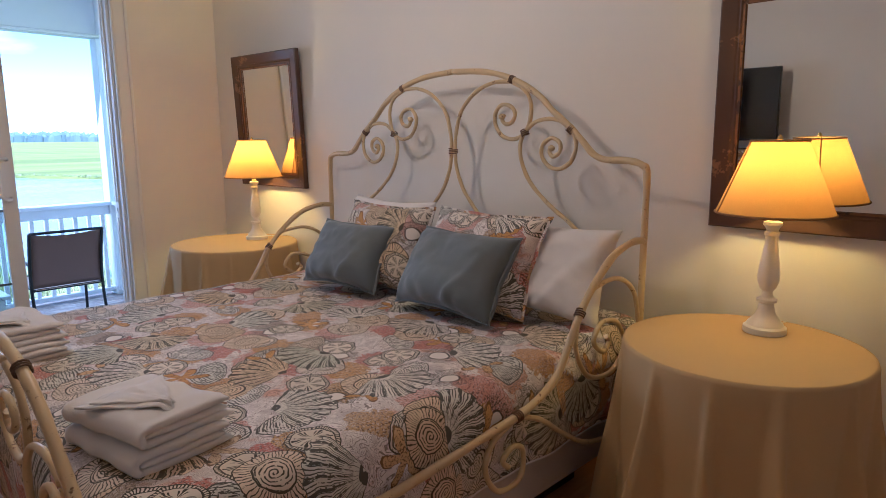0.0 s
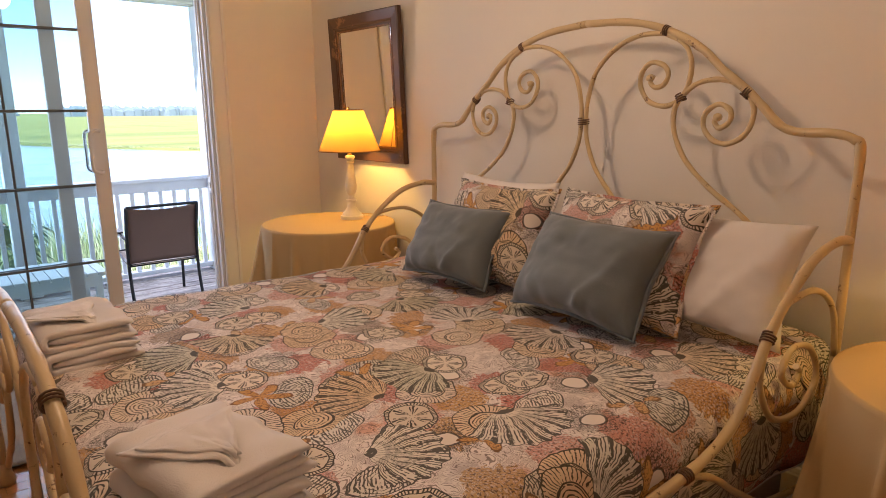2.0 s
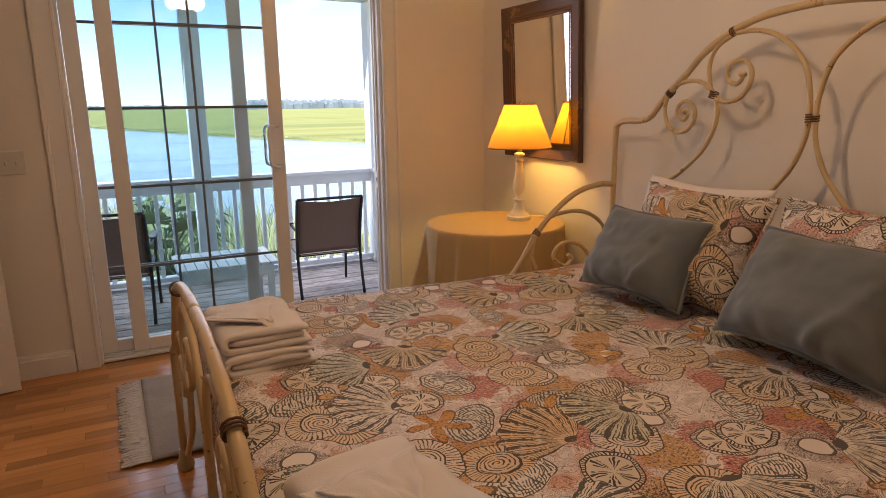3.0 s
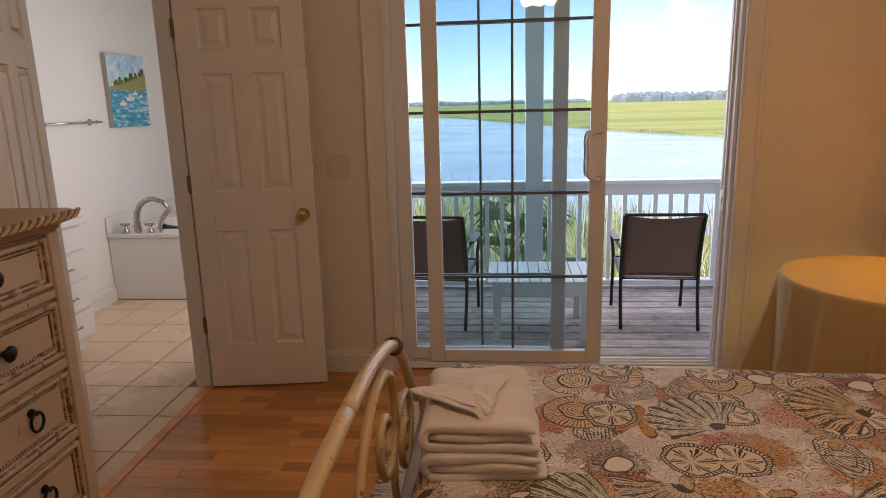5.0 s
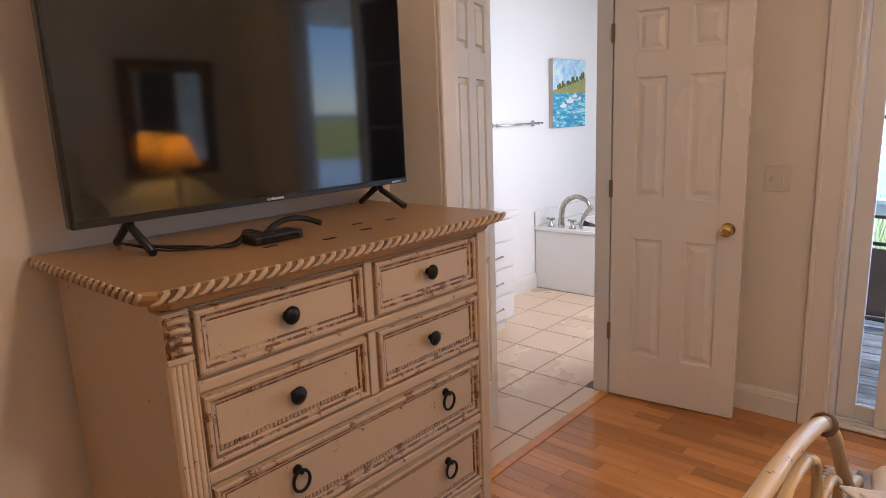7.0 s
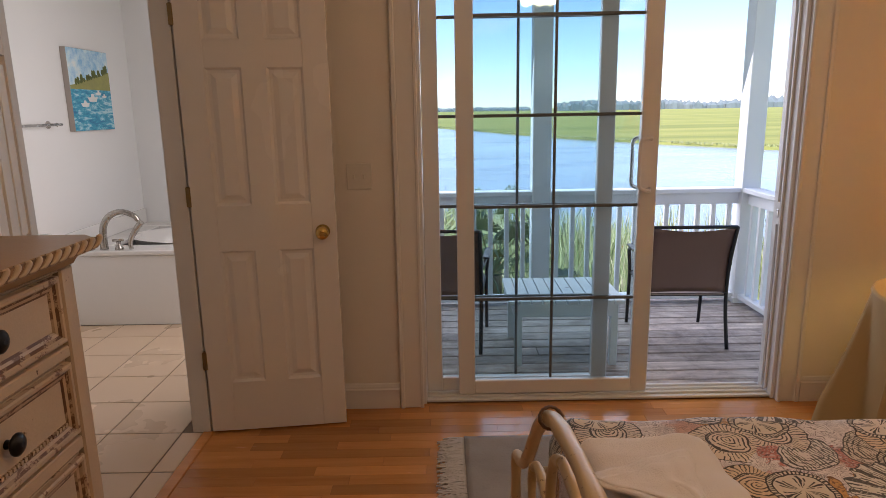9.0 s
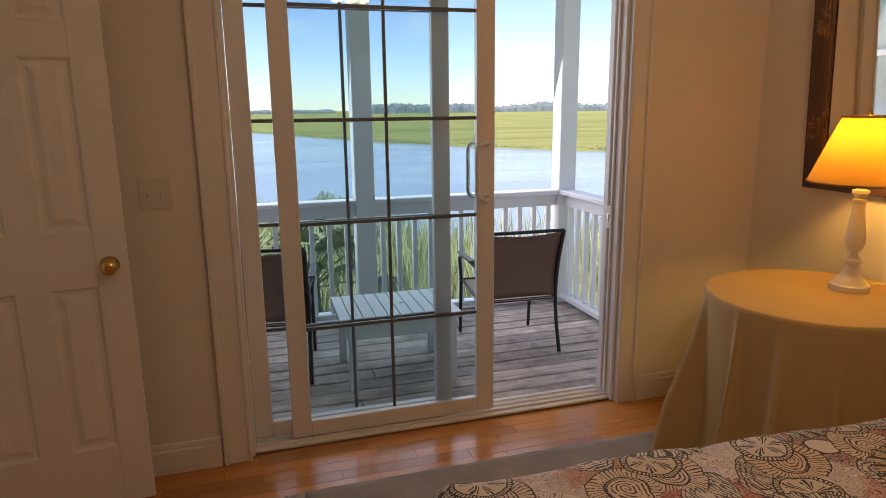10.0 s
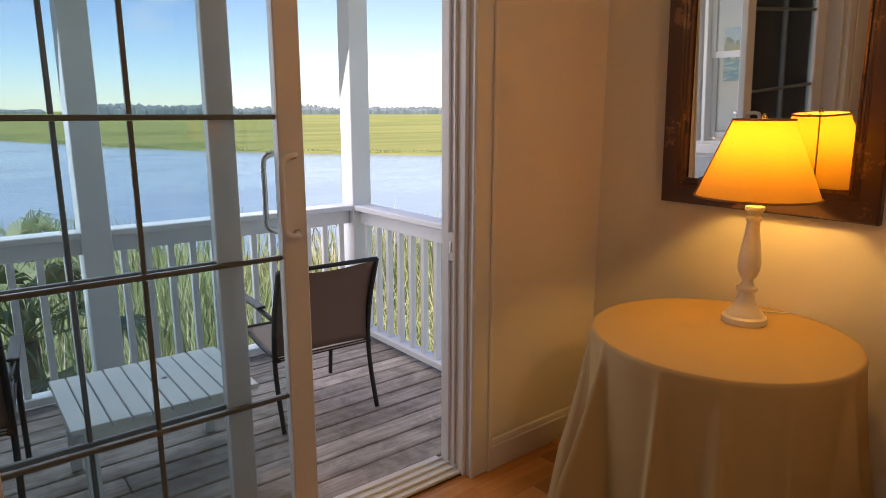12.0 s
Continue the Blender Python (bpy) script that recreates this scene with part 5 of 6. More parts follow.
while z < 2.7:
    for y0, y1 in (((0.162, WY0 - 0.09), (WY1 + 0.09, YB + 0.12)) if WZ0 - 0.13 < z + 0.05 < WZ1 + 0.08 else ((0.162, YB + 0.12),)):
        vs = [bm.verts.new(q_) for q_ in ((EX1 + 0.002, y0, z), (EX1 + 0.02, y0, z), (EX1 + 0.008, y0, z + 0.127), (EX1 + 0.002, y0, z + 0.127), (EX1 + 0.002, y1, z), (EX1 + 0.02, y1, z), (EX1 + 0.008, y1, z + 0.127), (EX1 + 0.002, y1, z + 0.127))]
        for f in ((0, 1, 2, 3), (7, 6, 5, 4), (1, 5, 6, 2), (0, 4, 5, 1), (2, 6, 7, 3)):
            bm.faces.new([vs[i] for i in f])
    z += 0.127
setting("siding", bm, SIDING, "grey lap siding of the house by the porch", "siding")
for k, (y0, y1) in enumerate(((WY0, (WY0 + WY1) / 2 - 0.02), ((WY0 + WY1) / 2 + 0.02, WY1))):
    w_ = thing("window_%d" % (k + 2), (0, 0, 0), "white double-hung window beside the porch", "window")
    w_["kind"] = "structure"
    zm = (WZ0 + WZ1) / 2 + 0.05
    for nm, x, z0, z1 in (("lower_sash", EX0 + 0.05, WZ0 + 0.02, zm + 0.02), ("upper_sash", EX0 + 0.085, zm - 0.02, WZ1 - 0.02)):
        bm = bmesh.new()
        a0, a1 = y0 + 0.03, y1 - 0.03
        box(bm, (x, a0, z0), (x + 0.03, a0 + 0.04, z1), 0.002)
        box(bm, (x, a1 - 0.04, z0), (x + 0.03, a1, z1), 0.002)
        box(bm, (x + 0.001, a0 + 0.04, z0), (x + 0.029, a1 - 0.04, z0 + 0.05), 0.002)
        box(bm, (x + 0.001, a0 + 0.04, z1 - 0.04), (x + 0.029, a1 - 0.04, z1), 0.002)
        sa = part(nm, bm, VINYL, w_)
        gp = part("pane", boxed((x + 0.012, a0 + 0.04, z0 + 0.05), (x + 0.018, a1 - 0.04, z1 - 0.04)), PANE, sa)
        gp.visible_shadow = False
    bm = bmesh.new()
    box(bm, (EX0, y0, WZ0), (EX1 + 0.03, y0 + 0.029, WZ1), 0.002)
    box(bm, (EX0, y1 - 0.029, WZ0), (EX1 + 0.03, y1, WZ1), 0.002)
    part("jamb", bm, VINYL, w_)
bm = bmesh.new()
box(bm, (EX1 + 0.003, WY0 - 0.09, WZ0 - 0.02), (EX1 + 0.032, WY0 - 0.001, WZ1 + 0.10), 0.003)
box(bm, (EX1 + 0.003, WY1 + 0.001, WZ0 - 0.02), (EX1 + 0.032, WY1 + 0.09, WZ1 + 0.10), 0.003)
box(bm, (EX1 + 0.003, WY0 - 0.001, WZ1 + 0.002), (EX1 + 0.031, WY1 + 0.001, WZ1 + 0.10), 0.003)
box(bm, (EX1 + 0.003, WY0 - 0.11, WZ0 - 0.10), (EX1 + 0.05, WY1 + 0.11, WZ0 - 0.022), 0.004)
setting("trim_window", bm, TRIM, "white trim boards round the porch window", "trim")

tub = thing("bathtub", (XB + 0.003, 1.355, 0), "white built-in bathtub with a tiled deck", "bathtub")
part("apron", boxed((0, 0, 0.0), (1.98, 0.03, 0.50), 0.004), ENAMEL, tub)
bm = bmesh.new()
box(bm, (0, -0.015, 0.502), (1.98, 0.20, 0.535), 0.008, 2)
box(bm, (0, 1.0, 0.502), (1.98, 1.19, 0.535), 0.008, 2)
box(bm, (0, 0.201, 0.502), (0.20, 0.999, 0.535), 0.008, 2)
box(bm, (1.75, 0.201, 0.502), (1.98, 0.999, 0.535), 0.008, 2)
part("deck", bm, ENAMEL, tub)
bm = lathe(bmesh.new(), [(0.62, 0.54), (0.60, 0.53), (0.56, 0.40), (0.5, 0.15), (0.42, 0.10), (0.02, 0.09)], 40, (0.95, 0.6, 0), False, Matrix.Diagonal((1.28, 0.68, 1, 1)))
part("basin", bm, ENAMEL, tub)
part("backsplash", boxed((0.0, -0.012, 0.536), (0.02, 1.18, 0.66), 0.004), ENAMEL, tub)
fa = thing("tub_faucet", Matrix.Translation((XB + 0.22, 1.42, 0.536)) @ Matrix.Scale(1.15, 4), "brushed nickel arched tub faucet with handles", "faucet")
part("spout", tube(bmesh.new(), smooth_path([(0, 0, 0.0), (0.0, 0, 0.06), (0.01, 0, 0.14), (0.05, 0.005, 0.20), (0.12, 0.01, 0.225), (0.19, 0.015, 0.20), (0.215, 0.02, 0.165)], 6), lambda s: 0.024 - 0.010 * s, 12), NICKEL, fa)
for x in (-0.075, 0.10):
    h_ = part("handle_base", lathe(bmesh.new(), [(0.026, 0), (0.024, 0.012), (0.013, 0.025), (0.013, 0.05)], 16, (x, -0.02, 0)), NICKEL, fa)
    part("lever", tube(bmesh.new(), [(x - 0.035, -0.02, 0.056), (x, -0.02, 0.056), (x + 0.03, -0.02, 0.058)], 0.008, 8), NICKEL, h_)
sp = part("hand_shower", tube(bmesh.new(), smooth_path([(0.17, -0.015, 0.0), (0.17, -0.015, 0.05), (0.20, -0.01, 0.11), (0.245, -0.005, 0.165)], 5), lambda s: 0.013 + 0.006 * s, 10), NICKEL, fa)

va = thing("vanity", (XB + 0.003, 0.0, 0), "white bathroom vanity with four drawer fronts", "vanity")
VN = 0.36
part("body", boxed((0, -1.5, 0.09), (0.465, VN, 0.80), 0.003), CABINET, va)
part("toe_kick", boxed((0, -1.5, 0.0), (0.41, VN - 0.03, 0.089)), CABINET, va)
part("counter", boxed((0, -1.52, 0.802), (0.50, VN + 0.03, 0.838), 0.006, 2), ENAMEL, va)
for k, (z0, z1) in enumerate(((0.645, 0.785), (0.465, 0.63), (0.28, 0.45), (0.10, 0.265))):
    for y0, y1 in ((VN - 0.40, VN - 0.015), (VN - 0.80, VN - 0.415)):
        d = part("drawer_front", boxed((0.466, y0, z0), (0.484, y1, z1), 0.004), CABINET, va)
        if k:
            part("pull", tube(bmesh.new(), smooth_path([(0.485, (y0 + y1) / 2 - 0.05, (z0 + z1) / 2), (0.505, (y0 + y1) / 2 - 0.04, (z0 + z1) / 2), (0.508, (y0 + y1) / 2, (z0 + z1) / 2 + 0.004), (0.505, (y0 + y1) / 2 + 0.04, (z0 + z1) / 2), (0.485, (y0 + y1) / 2 + 0.05, (z0 + z1) / 2)], 4), 0.005, 6), NICKEL, d, "brushed nickel pull")
baseboard("baseboard_6", (XB, 0.37), (XB, 1.35), (1, 0))

tb = thing("towel_bar", (XB, 1.06, 1.392), "chrome towel bar on the bathroom wall", "towel bar")
part("bar", tube(bmesh.new(), [(0.06, -0.33, 0), (0.06, 0.33, 0)], 0.009, 10), SILVER, tb)
for y in (-0.30, 0.27):
    p_ = part("bracket", lathe(bmesh.new(), [(0.026, 0.0), (0.024, 0.008), (0.010, 0.014), (0.010, 0.058), (0.014, 0.062)], 14, (0.001, y, 0), True, Matrix.Rotation(radians(90), 4, "Y")), NICKEL, tb)

# small canvas of boats on water under trees
m, nt, b = material("canvas_sky")
v = coords(nt)
n1 = noise_tex(nt, v, 9, 5, 0.65)
link(nt, ramp(nt, n1, [(0.35, (0.16, 0.45, 0.72)), (0.55, (0.55, 0.75, 0.85)), (0.68, (0.80, 0.84, 0.82))]), b.inputs["Base Color"])
SKYP = m
m, nt, b = material("canvas_water")
v = coords(nt, "Object", (1, 1, 4))
n1 = noise_tex(nt, v, 11, 5, 0.65)
link(nt, ramp(nt, n1, [(0.35, (0.02, 0.20, 0.40)), (0.5, (0.04, 0.38, 0.55)), (0.62, (0.45, 0.68, 0.75))]), b.inputs["Base Color"])
WATP = m
TREEP = plain("canvas_trees", (0.16, 0.20, 0.05), 0.6, 0, 0.6, 40)
SANDP = plain("canvas_sand", (0.40, 0.40, 0.14), 0.6, 0, 0.4, 30)
CANVAS = plain("canvas_edge", (0.45, 0.40, 0.36), 0.8)
pc = thing("painting", (XB + 0.001, 1.855, 1.625), "small canvas painting of boats on blue water", "painting")
part("canvas", boxed((0, -0.275, -0.285), (0.04, 0.275, 0.285), 0.002), CANVAS, pc)
part("painted_sky", boxed((0.0401, -0.273, 0.02), (0.0408, 0.273, 0.283)), SKYP, pc)
part("painted_water", boxed((0.0401, -0.273, -0.283), (0.0408, 0.273, 0.02)), WATP, pc)
bm = bmesh.new()
top = [(-0.273, 0.03), (-0.2, 0.04), (-0.1, 0.07), (0.0, 0.075), (0.08, 0.10), (0.16, 0.11), (0.22, 0.13), (0.273, 0.14)]
vs = [bm.verts.new((0.0412, y, z)) for y, z in top] + [bm.verts.new((0.0412, 0.273, 0.005)), bm.verts.new((0.0412, -0.273, 0.005))]
bm.faces.new(vs)
part("painted_bank", bm, SANDP, pc)
bm = bmesh.new()
rnd = random.Random(3)
for k in range(16):
    y = -0.19 + k * 0.028 + rnd.uniform(-0.012, 0.012)
    z = 0.030 + 0.10 * (y + 0.2) / 0.47
    h_ = rnd.uniform(0.02, 0.075)
    vs = [bm.verts.new((0.0416, y + 0.021 * math.cos(a) * (1 if k % 2 else 0.7), z + h_ * (0.5 + 0.5 * math.sin(a)))) for a in [j * math.pi / 4 for j in range(8)]]
    bm.faces.new(vs)
part("painted_trees", bm, TREEP, pc)
bm = bmesh.new()
for y, z, s in ((0.0, -0.06, 1.0), (0.09, -0.02, 0.6), (-0.11, -0.10, 0.8), (0.17, -0.04, 0.5)):
    vs = [bm.verts.new((0.0418, y + s * a, z + s * c)) for a, c in ((-0.07, 0.01), (-0.045, -0.02), (0.05, -0.02), (0.075, 0.015), (0.03, 0.012), (0.02, 0.035), (-0.015, 0.035), (-0.02, 0.012))]
    bm.faces.new(vs)
part("painted_boats", bm, ENAMEL, pc)


# ---- porch ----
DZ = -0.085
bm = box(bmesh.new(), (-2.158, 0.162, DZ - 0.30), (0.78, 0.19, DZ - 0.03))
box(bm, (-2.158, 2.03, DZ - 0.30), (0.78, 2.07, DZ - 0.03))
box(bm, (-2.158, 1.05, DZ - 0.30), (0.74, 1.10, DZ - 0.03))
box(bm, (0.74, 0.19, DZ - 0.30), (0.78, 2.03, DZ - 0.03))
porch = setting("porch_floor", bm, DECK, "weathered grey wooden porch deck", "deck")
# added underlay, blocks light from below so the board gaps go dark
setting("porch_soffit", boxed((-2.157, 0.191, DZ - 0.30), (0.739, 2.029, DZ - 0.285)), DECK, "unseen sheet under the deck, added to darken the board gaps", "soffit")
RX, RY = 0.64, 1.97
bm = bmesh.new()
box(bm, (-2.155, RY - 0.06, 2.36), (0.72, RY + 0.08, 2.74), 0.004)
box(bm, (RX - 0.06, 0.162, 2.36), (RX + 0.08, RY - 0.061, 2.74), 0.004)
box(bm, (-2.155, RY - 0.075, 2.335), (0.735, RY + 0.095, 2.358), 0.004)
setting("porch_beam", bm, PORCH, "pale blue-white painted porch header beam", "beam")
# unseen block over the rooms, added to keep the sun off deck and posts
bm = box(bmesh.new(), (XW - 0.12, 0.02, 2.872), (XE + 0.20, 0.16, 6.2))
box(bm, (XW - 0.12, YS - 0.12, 2.872), (XE + 0.20, YS + 0.02, 6.2))
box(bm, (XW - 0.12, YS + 0.021, 2.872), (XW + 0.02, 0.019, 6.2))
box(bm, (XE + 0.06, YS + 0.021, 2.872), (XE + 0.20, 0.019, 6.2))
box(bm, (XW - 0.12, YS - 0.12, 6.202), (XE + 0.20, 0.16, 6.32))
setting("sun_block", bm, SIDING, "unseen grey block above the house, added to shade the porch", "wall")
for k, (x, y) in enumerate(((RX, RY), (-0.955, RY))):
    p_ = thing("porch_post", (x, y, DZ), "square white painted porch post", "post", "porch posts")
    part("shaft", boxed((-0.07, -0.07, 0), (0.07, 0.07, 2.415), 0.004), PORCH, p_)
    part("base_trim", boxed((-0.082, -0.082, 0), (0.082, 0.082, 0.05), 0.005), PORCH, p_)


def railing(a, b_, label):
    """A rail from a to b, at porch height, with square balusters."""
    a, b_ = Vector(a), Vector(b_)
    d = b_ - a
    ln = d.length
    t = thing("railing", pose(a[0], a[1], DZ, 0, 0, math.degrees(math.atan2(d[1], d[0]))), label, "railing", "porch railings")
    part("top_rail", boxed((0, -0.065, 0.875), (ln, 0.065, 0.91), 0.005), PORCH, t)
    part("sub_rail", boxed((0, -0.02, 0.785), (ln, 0.02, 0.874), 0.003), PORCH, t)
    part("bottom_rail", boxed((0, -0.045, 0.035), (ln, 0.045, 0.075), 0.004), PORCH, t)
    n = int(ln / 0.117)
    for k in range(n):
        x = (k + 0.5) * ln / n
        part("baluster", boxed((x - 0.017, -0.017, 0.0755), (x + 0.017, 0.017, 0.7845), 0.002), PORCH, t)


railing((-0.884, RY), (RX - 0.071, RY), "white porch railing with square balusters facing the marsh")
railing((-2.157, RY), (-1.026, RY), "white porch railing beside the house wall")
railing((RX, 0.165), (RX, RY - 0.071), "white porch railing at the open end of the porch")


def patio_chair(m, label):
    t = thing("patio_chair", m, label, "chair", "porch chairs")
    w = 0.255
    for s in (-1, 1):
        x = s * w
        part("back_leg", tube(bmesh.new(), smooth_path([(x, -0.03, 0.0), (x, 0.03, 0.20), (x, 0.05, 0.38), (x, 0.02, 0.58), (x, -0.055, 0.80)], 5), 0.0125, 8), ALU, t)
        part("front_leg", tube(bmesh.new(), smooth_path([(x, 0.52, 0.0), (x, 0.50, 0.22), (x, 0.49, 0.40), (x * 1.06, 0.46, 0.53), (x * 1.09, 0.40, 0.575), (x * 1.09, 0.25, 0.585), (x * 1.05, 0.08, 0.565), (x, 0.02, 0.55)], 5), 0.012, 8), ALU, t)
        part("seat_rail", tube(bmesh.new(), smooth_path([(x * 0.96, 0.02, 0.35), (x * 0.96, 0.25, 0.355), (x * 0.96, 0.49, 0.385)], 4), 0.011, 8), ALU, t)
        part("armrest", boxed((x * 1.09 - 0.022, 0.12, 0.588), (x * 1.09 + 0.022, 0.43, 0.602), 0.006, 2), ALU, t)
    for y, z in ((-0.055, 0.80), (0.045, 0.345), (0.49, 0.385)):
        part("cross_bar", tube(bmesh.new(), [(-w, y, z), (w, y, z)], 0.011, 8), ALU, t)
    bm = bmesh.new()
    n, rows = 12, []
    for j in range(n + 1):
        f = j / n
        y = 0.048 - 0.10 * f ** 1.6 + 0.02 * math.sin(math.pi * f)
        z = 0.36 + 0.435 * f
        rows.append([bm.verts.new((-w + 2 * w * i / 8, y + 0.012 * math.sin(math.pi * i / 8), z - (0.025 * math.sin(math.pi * i / 8) if j == n else 0))) for i in range(9)])
    for a, c in zip(rows, rows[1:]):
        for i in range(8):
            bm.faces.new((a[i], a[i + 1], c[i + 1], c[i])).smooth = True
    ob = part("backrest", bm, SLING, t, "brown mesh sling backrest")
    so = ob.modifiers.new("thickness", "SOLIDIFY")
    so.thickness = 0.005
    bm = bmesh.new()
    rows = []
    for j in range(n + 1):
        f = j / n
        rows.append([bm.verts.new((-w * 0.96 + 2 * w * 0.96 * i / 8, 0.03 + 0.46 * f, 0.352 + 0.035 * f * f - 0.02 * math.sin(math.pi * f) * math.sin(math.pi * i / 8))) for i in range(9)])
    for a, c in zip(rows, rows[1:]):
        for i in range(8):
            bm.faces.new((a[i], a[i + 1], c[i + 1], c[i])).smooth = True
    ob = part("seat", bm, SEATM, t, "tan mesh sling seat")
    so = ob.modifiers.new("thickness", "SOLIDIFY")
    so.thickness = 0.005
    return t


ch = patio_chair(pose(-0.16, 0.955, DZ + 0.001, 0, 0, -3), "dark metal porch chair with brown mesh sling, facing the marsh")
ob = copy_thing(ch, pose(-1.73, 0.96, DZ + 0.001, 0, 0, -8))
tagged(ob, "dark metal porch chair with brown mesh sling, beside the house wall")

ct = thing("side_table", pose(-0.975, 0.955, DZ + 0.001, 0, 0, -1), "low white slatted wooden porch table", "table")
HX, HY, HT = 0.315, 0.275, 0.41
for x in (-1, 1):
    for y in (-1, 1):
        part("leg", boxed((x * (HX - 0.03) - 0.022, y * (HY - 0.03) - 0.022, 0), (x * (HX - 0.03) + 0.022, y * (HY - 0.03) + 0.022, HT - 0.024), 0.003), WHITEW, ct)
for y in (-1, 1):
    part("apron", boxed((-HX + 0.02, y * (HY - 0.016) - 0.009, HT - 0.10), (HX - 0.02, y * (HY - 0.016) + 0.009, HT - 0.024), 0.002), WHITEW, ct)
for x in (-1, 1):
    part("apron", boxed((x * (HX - 0.012) - 0.009, -HY + 0.026, HT - 0.10), (x * (HX - 0.012) + 0.009, HY - 0.026, HT - 0.024), 0.002), WHITEW, ct)
    part("end_board", boxed((x * HX - 0.03, -HY, HT - 0.0235), (x * HX + 0.03, HY, HT), 0.003), WHITEW, ct)
for k in range(8):
    x = -HX + 0.032 + (2 * HX - 0.064) * (k + 0.5) / 8
    part("slat", boxed((x - 0.0325, -HY, HT - 0.0235), (x + 0.0325, HY, HT), 0.003), WHITEW, ct)
part("umbrella_hole", lathe(bmesh.new(), [(0.012, HT), (0.012, HT + 0.0012)], 14, (0.05, 0.02, 0)), BLACK, ct)

# ---- outdoors: marsh, river, far woods ----
m, nt, b = material("marsh")
v = coords(nt)
n1, n2, n3 = noise_tex(nt, v, 0.03, 4, 0.6), noise_tex(nt, v, 0.6, 4, 0.7), noise_tex(nt, v, 7, 3, 0.7)
vs_ = coords(nt, "Object", (0.012, 0.09, 1))
n4 = noise_tex(nt, vs_, 1.0, 4, 0.6)
c1 = ramp(nt, n4, [(0.36, (0.19, 0.23, 0.060)), (0.52, (0.31, 0.33, 0.085)), (0.68, (0.38, 0.37, 0.12))])
c2 = mix(nt, math_node(nt, "MULTIPLY", n2, 0.5), c1, (0.19, 0.24, 0.07))
geo = nt.nodes.new("ShaderNodeNewGeometry")
sx = nt.nodes.new("ShaderNodeSeparateXYZ")
link(nt, geo.outputs["Position"], sx.inputs[0])
mud = ramp(nt, math_node(nt, "ADD", sx.outputs[2], 5.0), [(0.62, 1.0), (0.9, 0.0)])
link(nt, mix(nt, mud, c2, (0.10, 0.085, 0.065)), b.inputs["Base Color"])
b.inputs["Roughness"].default_value = 0.95
bump(nt, b, math_node(nt, "ADD", n2, n3), 0.8, 0.25)
MARSH = m

m, nt, b = material("river_water")
v = coords(nt, "Object", (1, 2.2, 1))
n1, n2 = noise_tex(nt, v, 0.9, 4, 0.6), noise_tex(nt, v, 0.06, 3)
b.inputs["Base Color"].default_value = (0.26, 0.33, 0.42, 1)
link(nt, ramp(nt, n2, [(0.3, 0.10), (0.7, 0.24)]), b.inputs["Roughness"])
b.inputs["Specular IOR Level"].default_value = 0.6
bump(nt, b, n1, 0.25, 0.12)
WATER = m

# blue-grey leaf colour carries the haze of distance
m, nt, b = material("far_woods_haze")
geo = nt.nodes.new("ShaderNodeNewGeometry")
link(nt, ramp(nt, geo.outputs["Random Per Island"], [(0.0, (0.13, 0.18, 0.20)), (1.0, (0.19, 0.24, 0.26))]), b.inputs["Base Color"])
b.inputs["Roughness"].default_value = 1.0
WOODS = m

m, nt, b = material("marsh_grass_blade")
geo = nt.nodes.new("ShaderNodeNewGeometry")
link(nt, ramp(nt, geo.outputs["Random Per Island"], [(0.0, (0.17, 0.23, 0.09)), (0.4, (0.27, 0.33, 0.14)), (0.8, (0.38, 0.40, 0.21)), (1.0, (0.44, 0.40, 0.30))]), b.inputs["Base Color"])
b.inputs["Roughness"].default_value = 0.8
GRASS = m
PALM = plain("palm_leaf", (0.22, 0.29, 0.13), 0.55, 0, 0.5, 6)
PALMSTEM = plain("palm_stem", (0.16, 0.13, 0.06), 0.8, 0, 0.4, 20)

FAR = ((-900, 520), (-300, 420), (-90, 330), (-16, 244), (2, 178), (13.5, 140), (20, 116), (30, 93), (38, 78), (51, 65), (80, 48), (140, 30), (900, -80))
NEAR = ((-900, 60), (-100, 46), (-30, 38), (-6, 33), (-1, 29.5), (4, 25), (10, 20.5), (14, 17.5), (40, 6), (140, -30), (900, -160))
xs_ = sorted({*(p[0] for p in FAR), *(p[0] for p in NEAR), *range(-80, 141, 4), *range(-900, 901, 60)})
bm = bmesh.new()
cols = []
for x in xs_:
    jn = 1.2 * noise.noise((x * 0.11, 1, 0)) + 0.8 * noise.noise((x * 0.4, 2, 0))
    near = float(np.interp(x, *zip(*NEAR))) + jn
    far = float(np.interp(x, *zip(*FAR))) + 2.5 * jn
    rows = [(-400 + min(0, near), -3.8), (near - 6, -3.8), (near - 1.5, -3.85), (near, -4.15), (near + 3, -5.2), (far - 4, -5.2), (far - 0.4, -4.15), (far + 0.5, -3.75), (far + 12, -3.7), (far + 60, -3.7), (far + 400, -3.6), (far + 1200, -3.5), (4500, -3.5)]
    cols.append([bm.verts.new((x * (1 + max(0, yy - 300) / 400), yy, zz)) for yy, zz in rows])
for a, c in zip(cols, cols[1:]):
    for i in range(len(a) - 1):
        bm.faces.new((a[i], c[i], c[i + 1], a[i + 1]))
setting("ground", bm, MARSH, "green salt marsh with a muddy river bank", "marsh")
setting("water", boxed((-2500, -300, -4.3), (2500, 1500, -4.1)), WATER, "calm blue-grey tidal river", "river")

rnd = random.Random(11)
bm = bmesh.new()


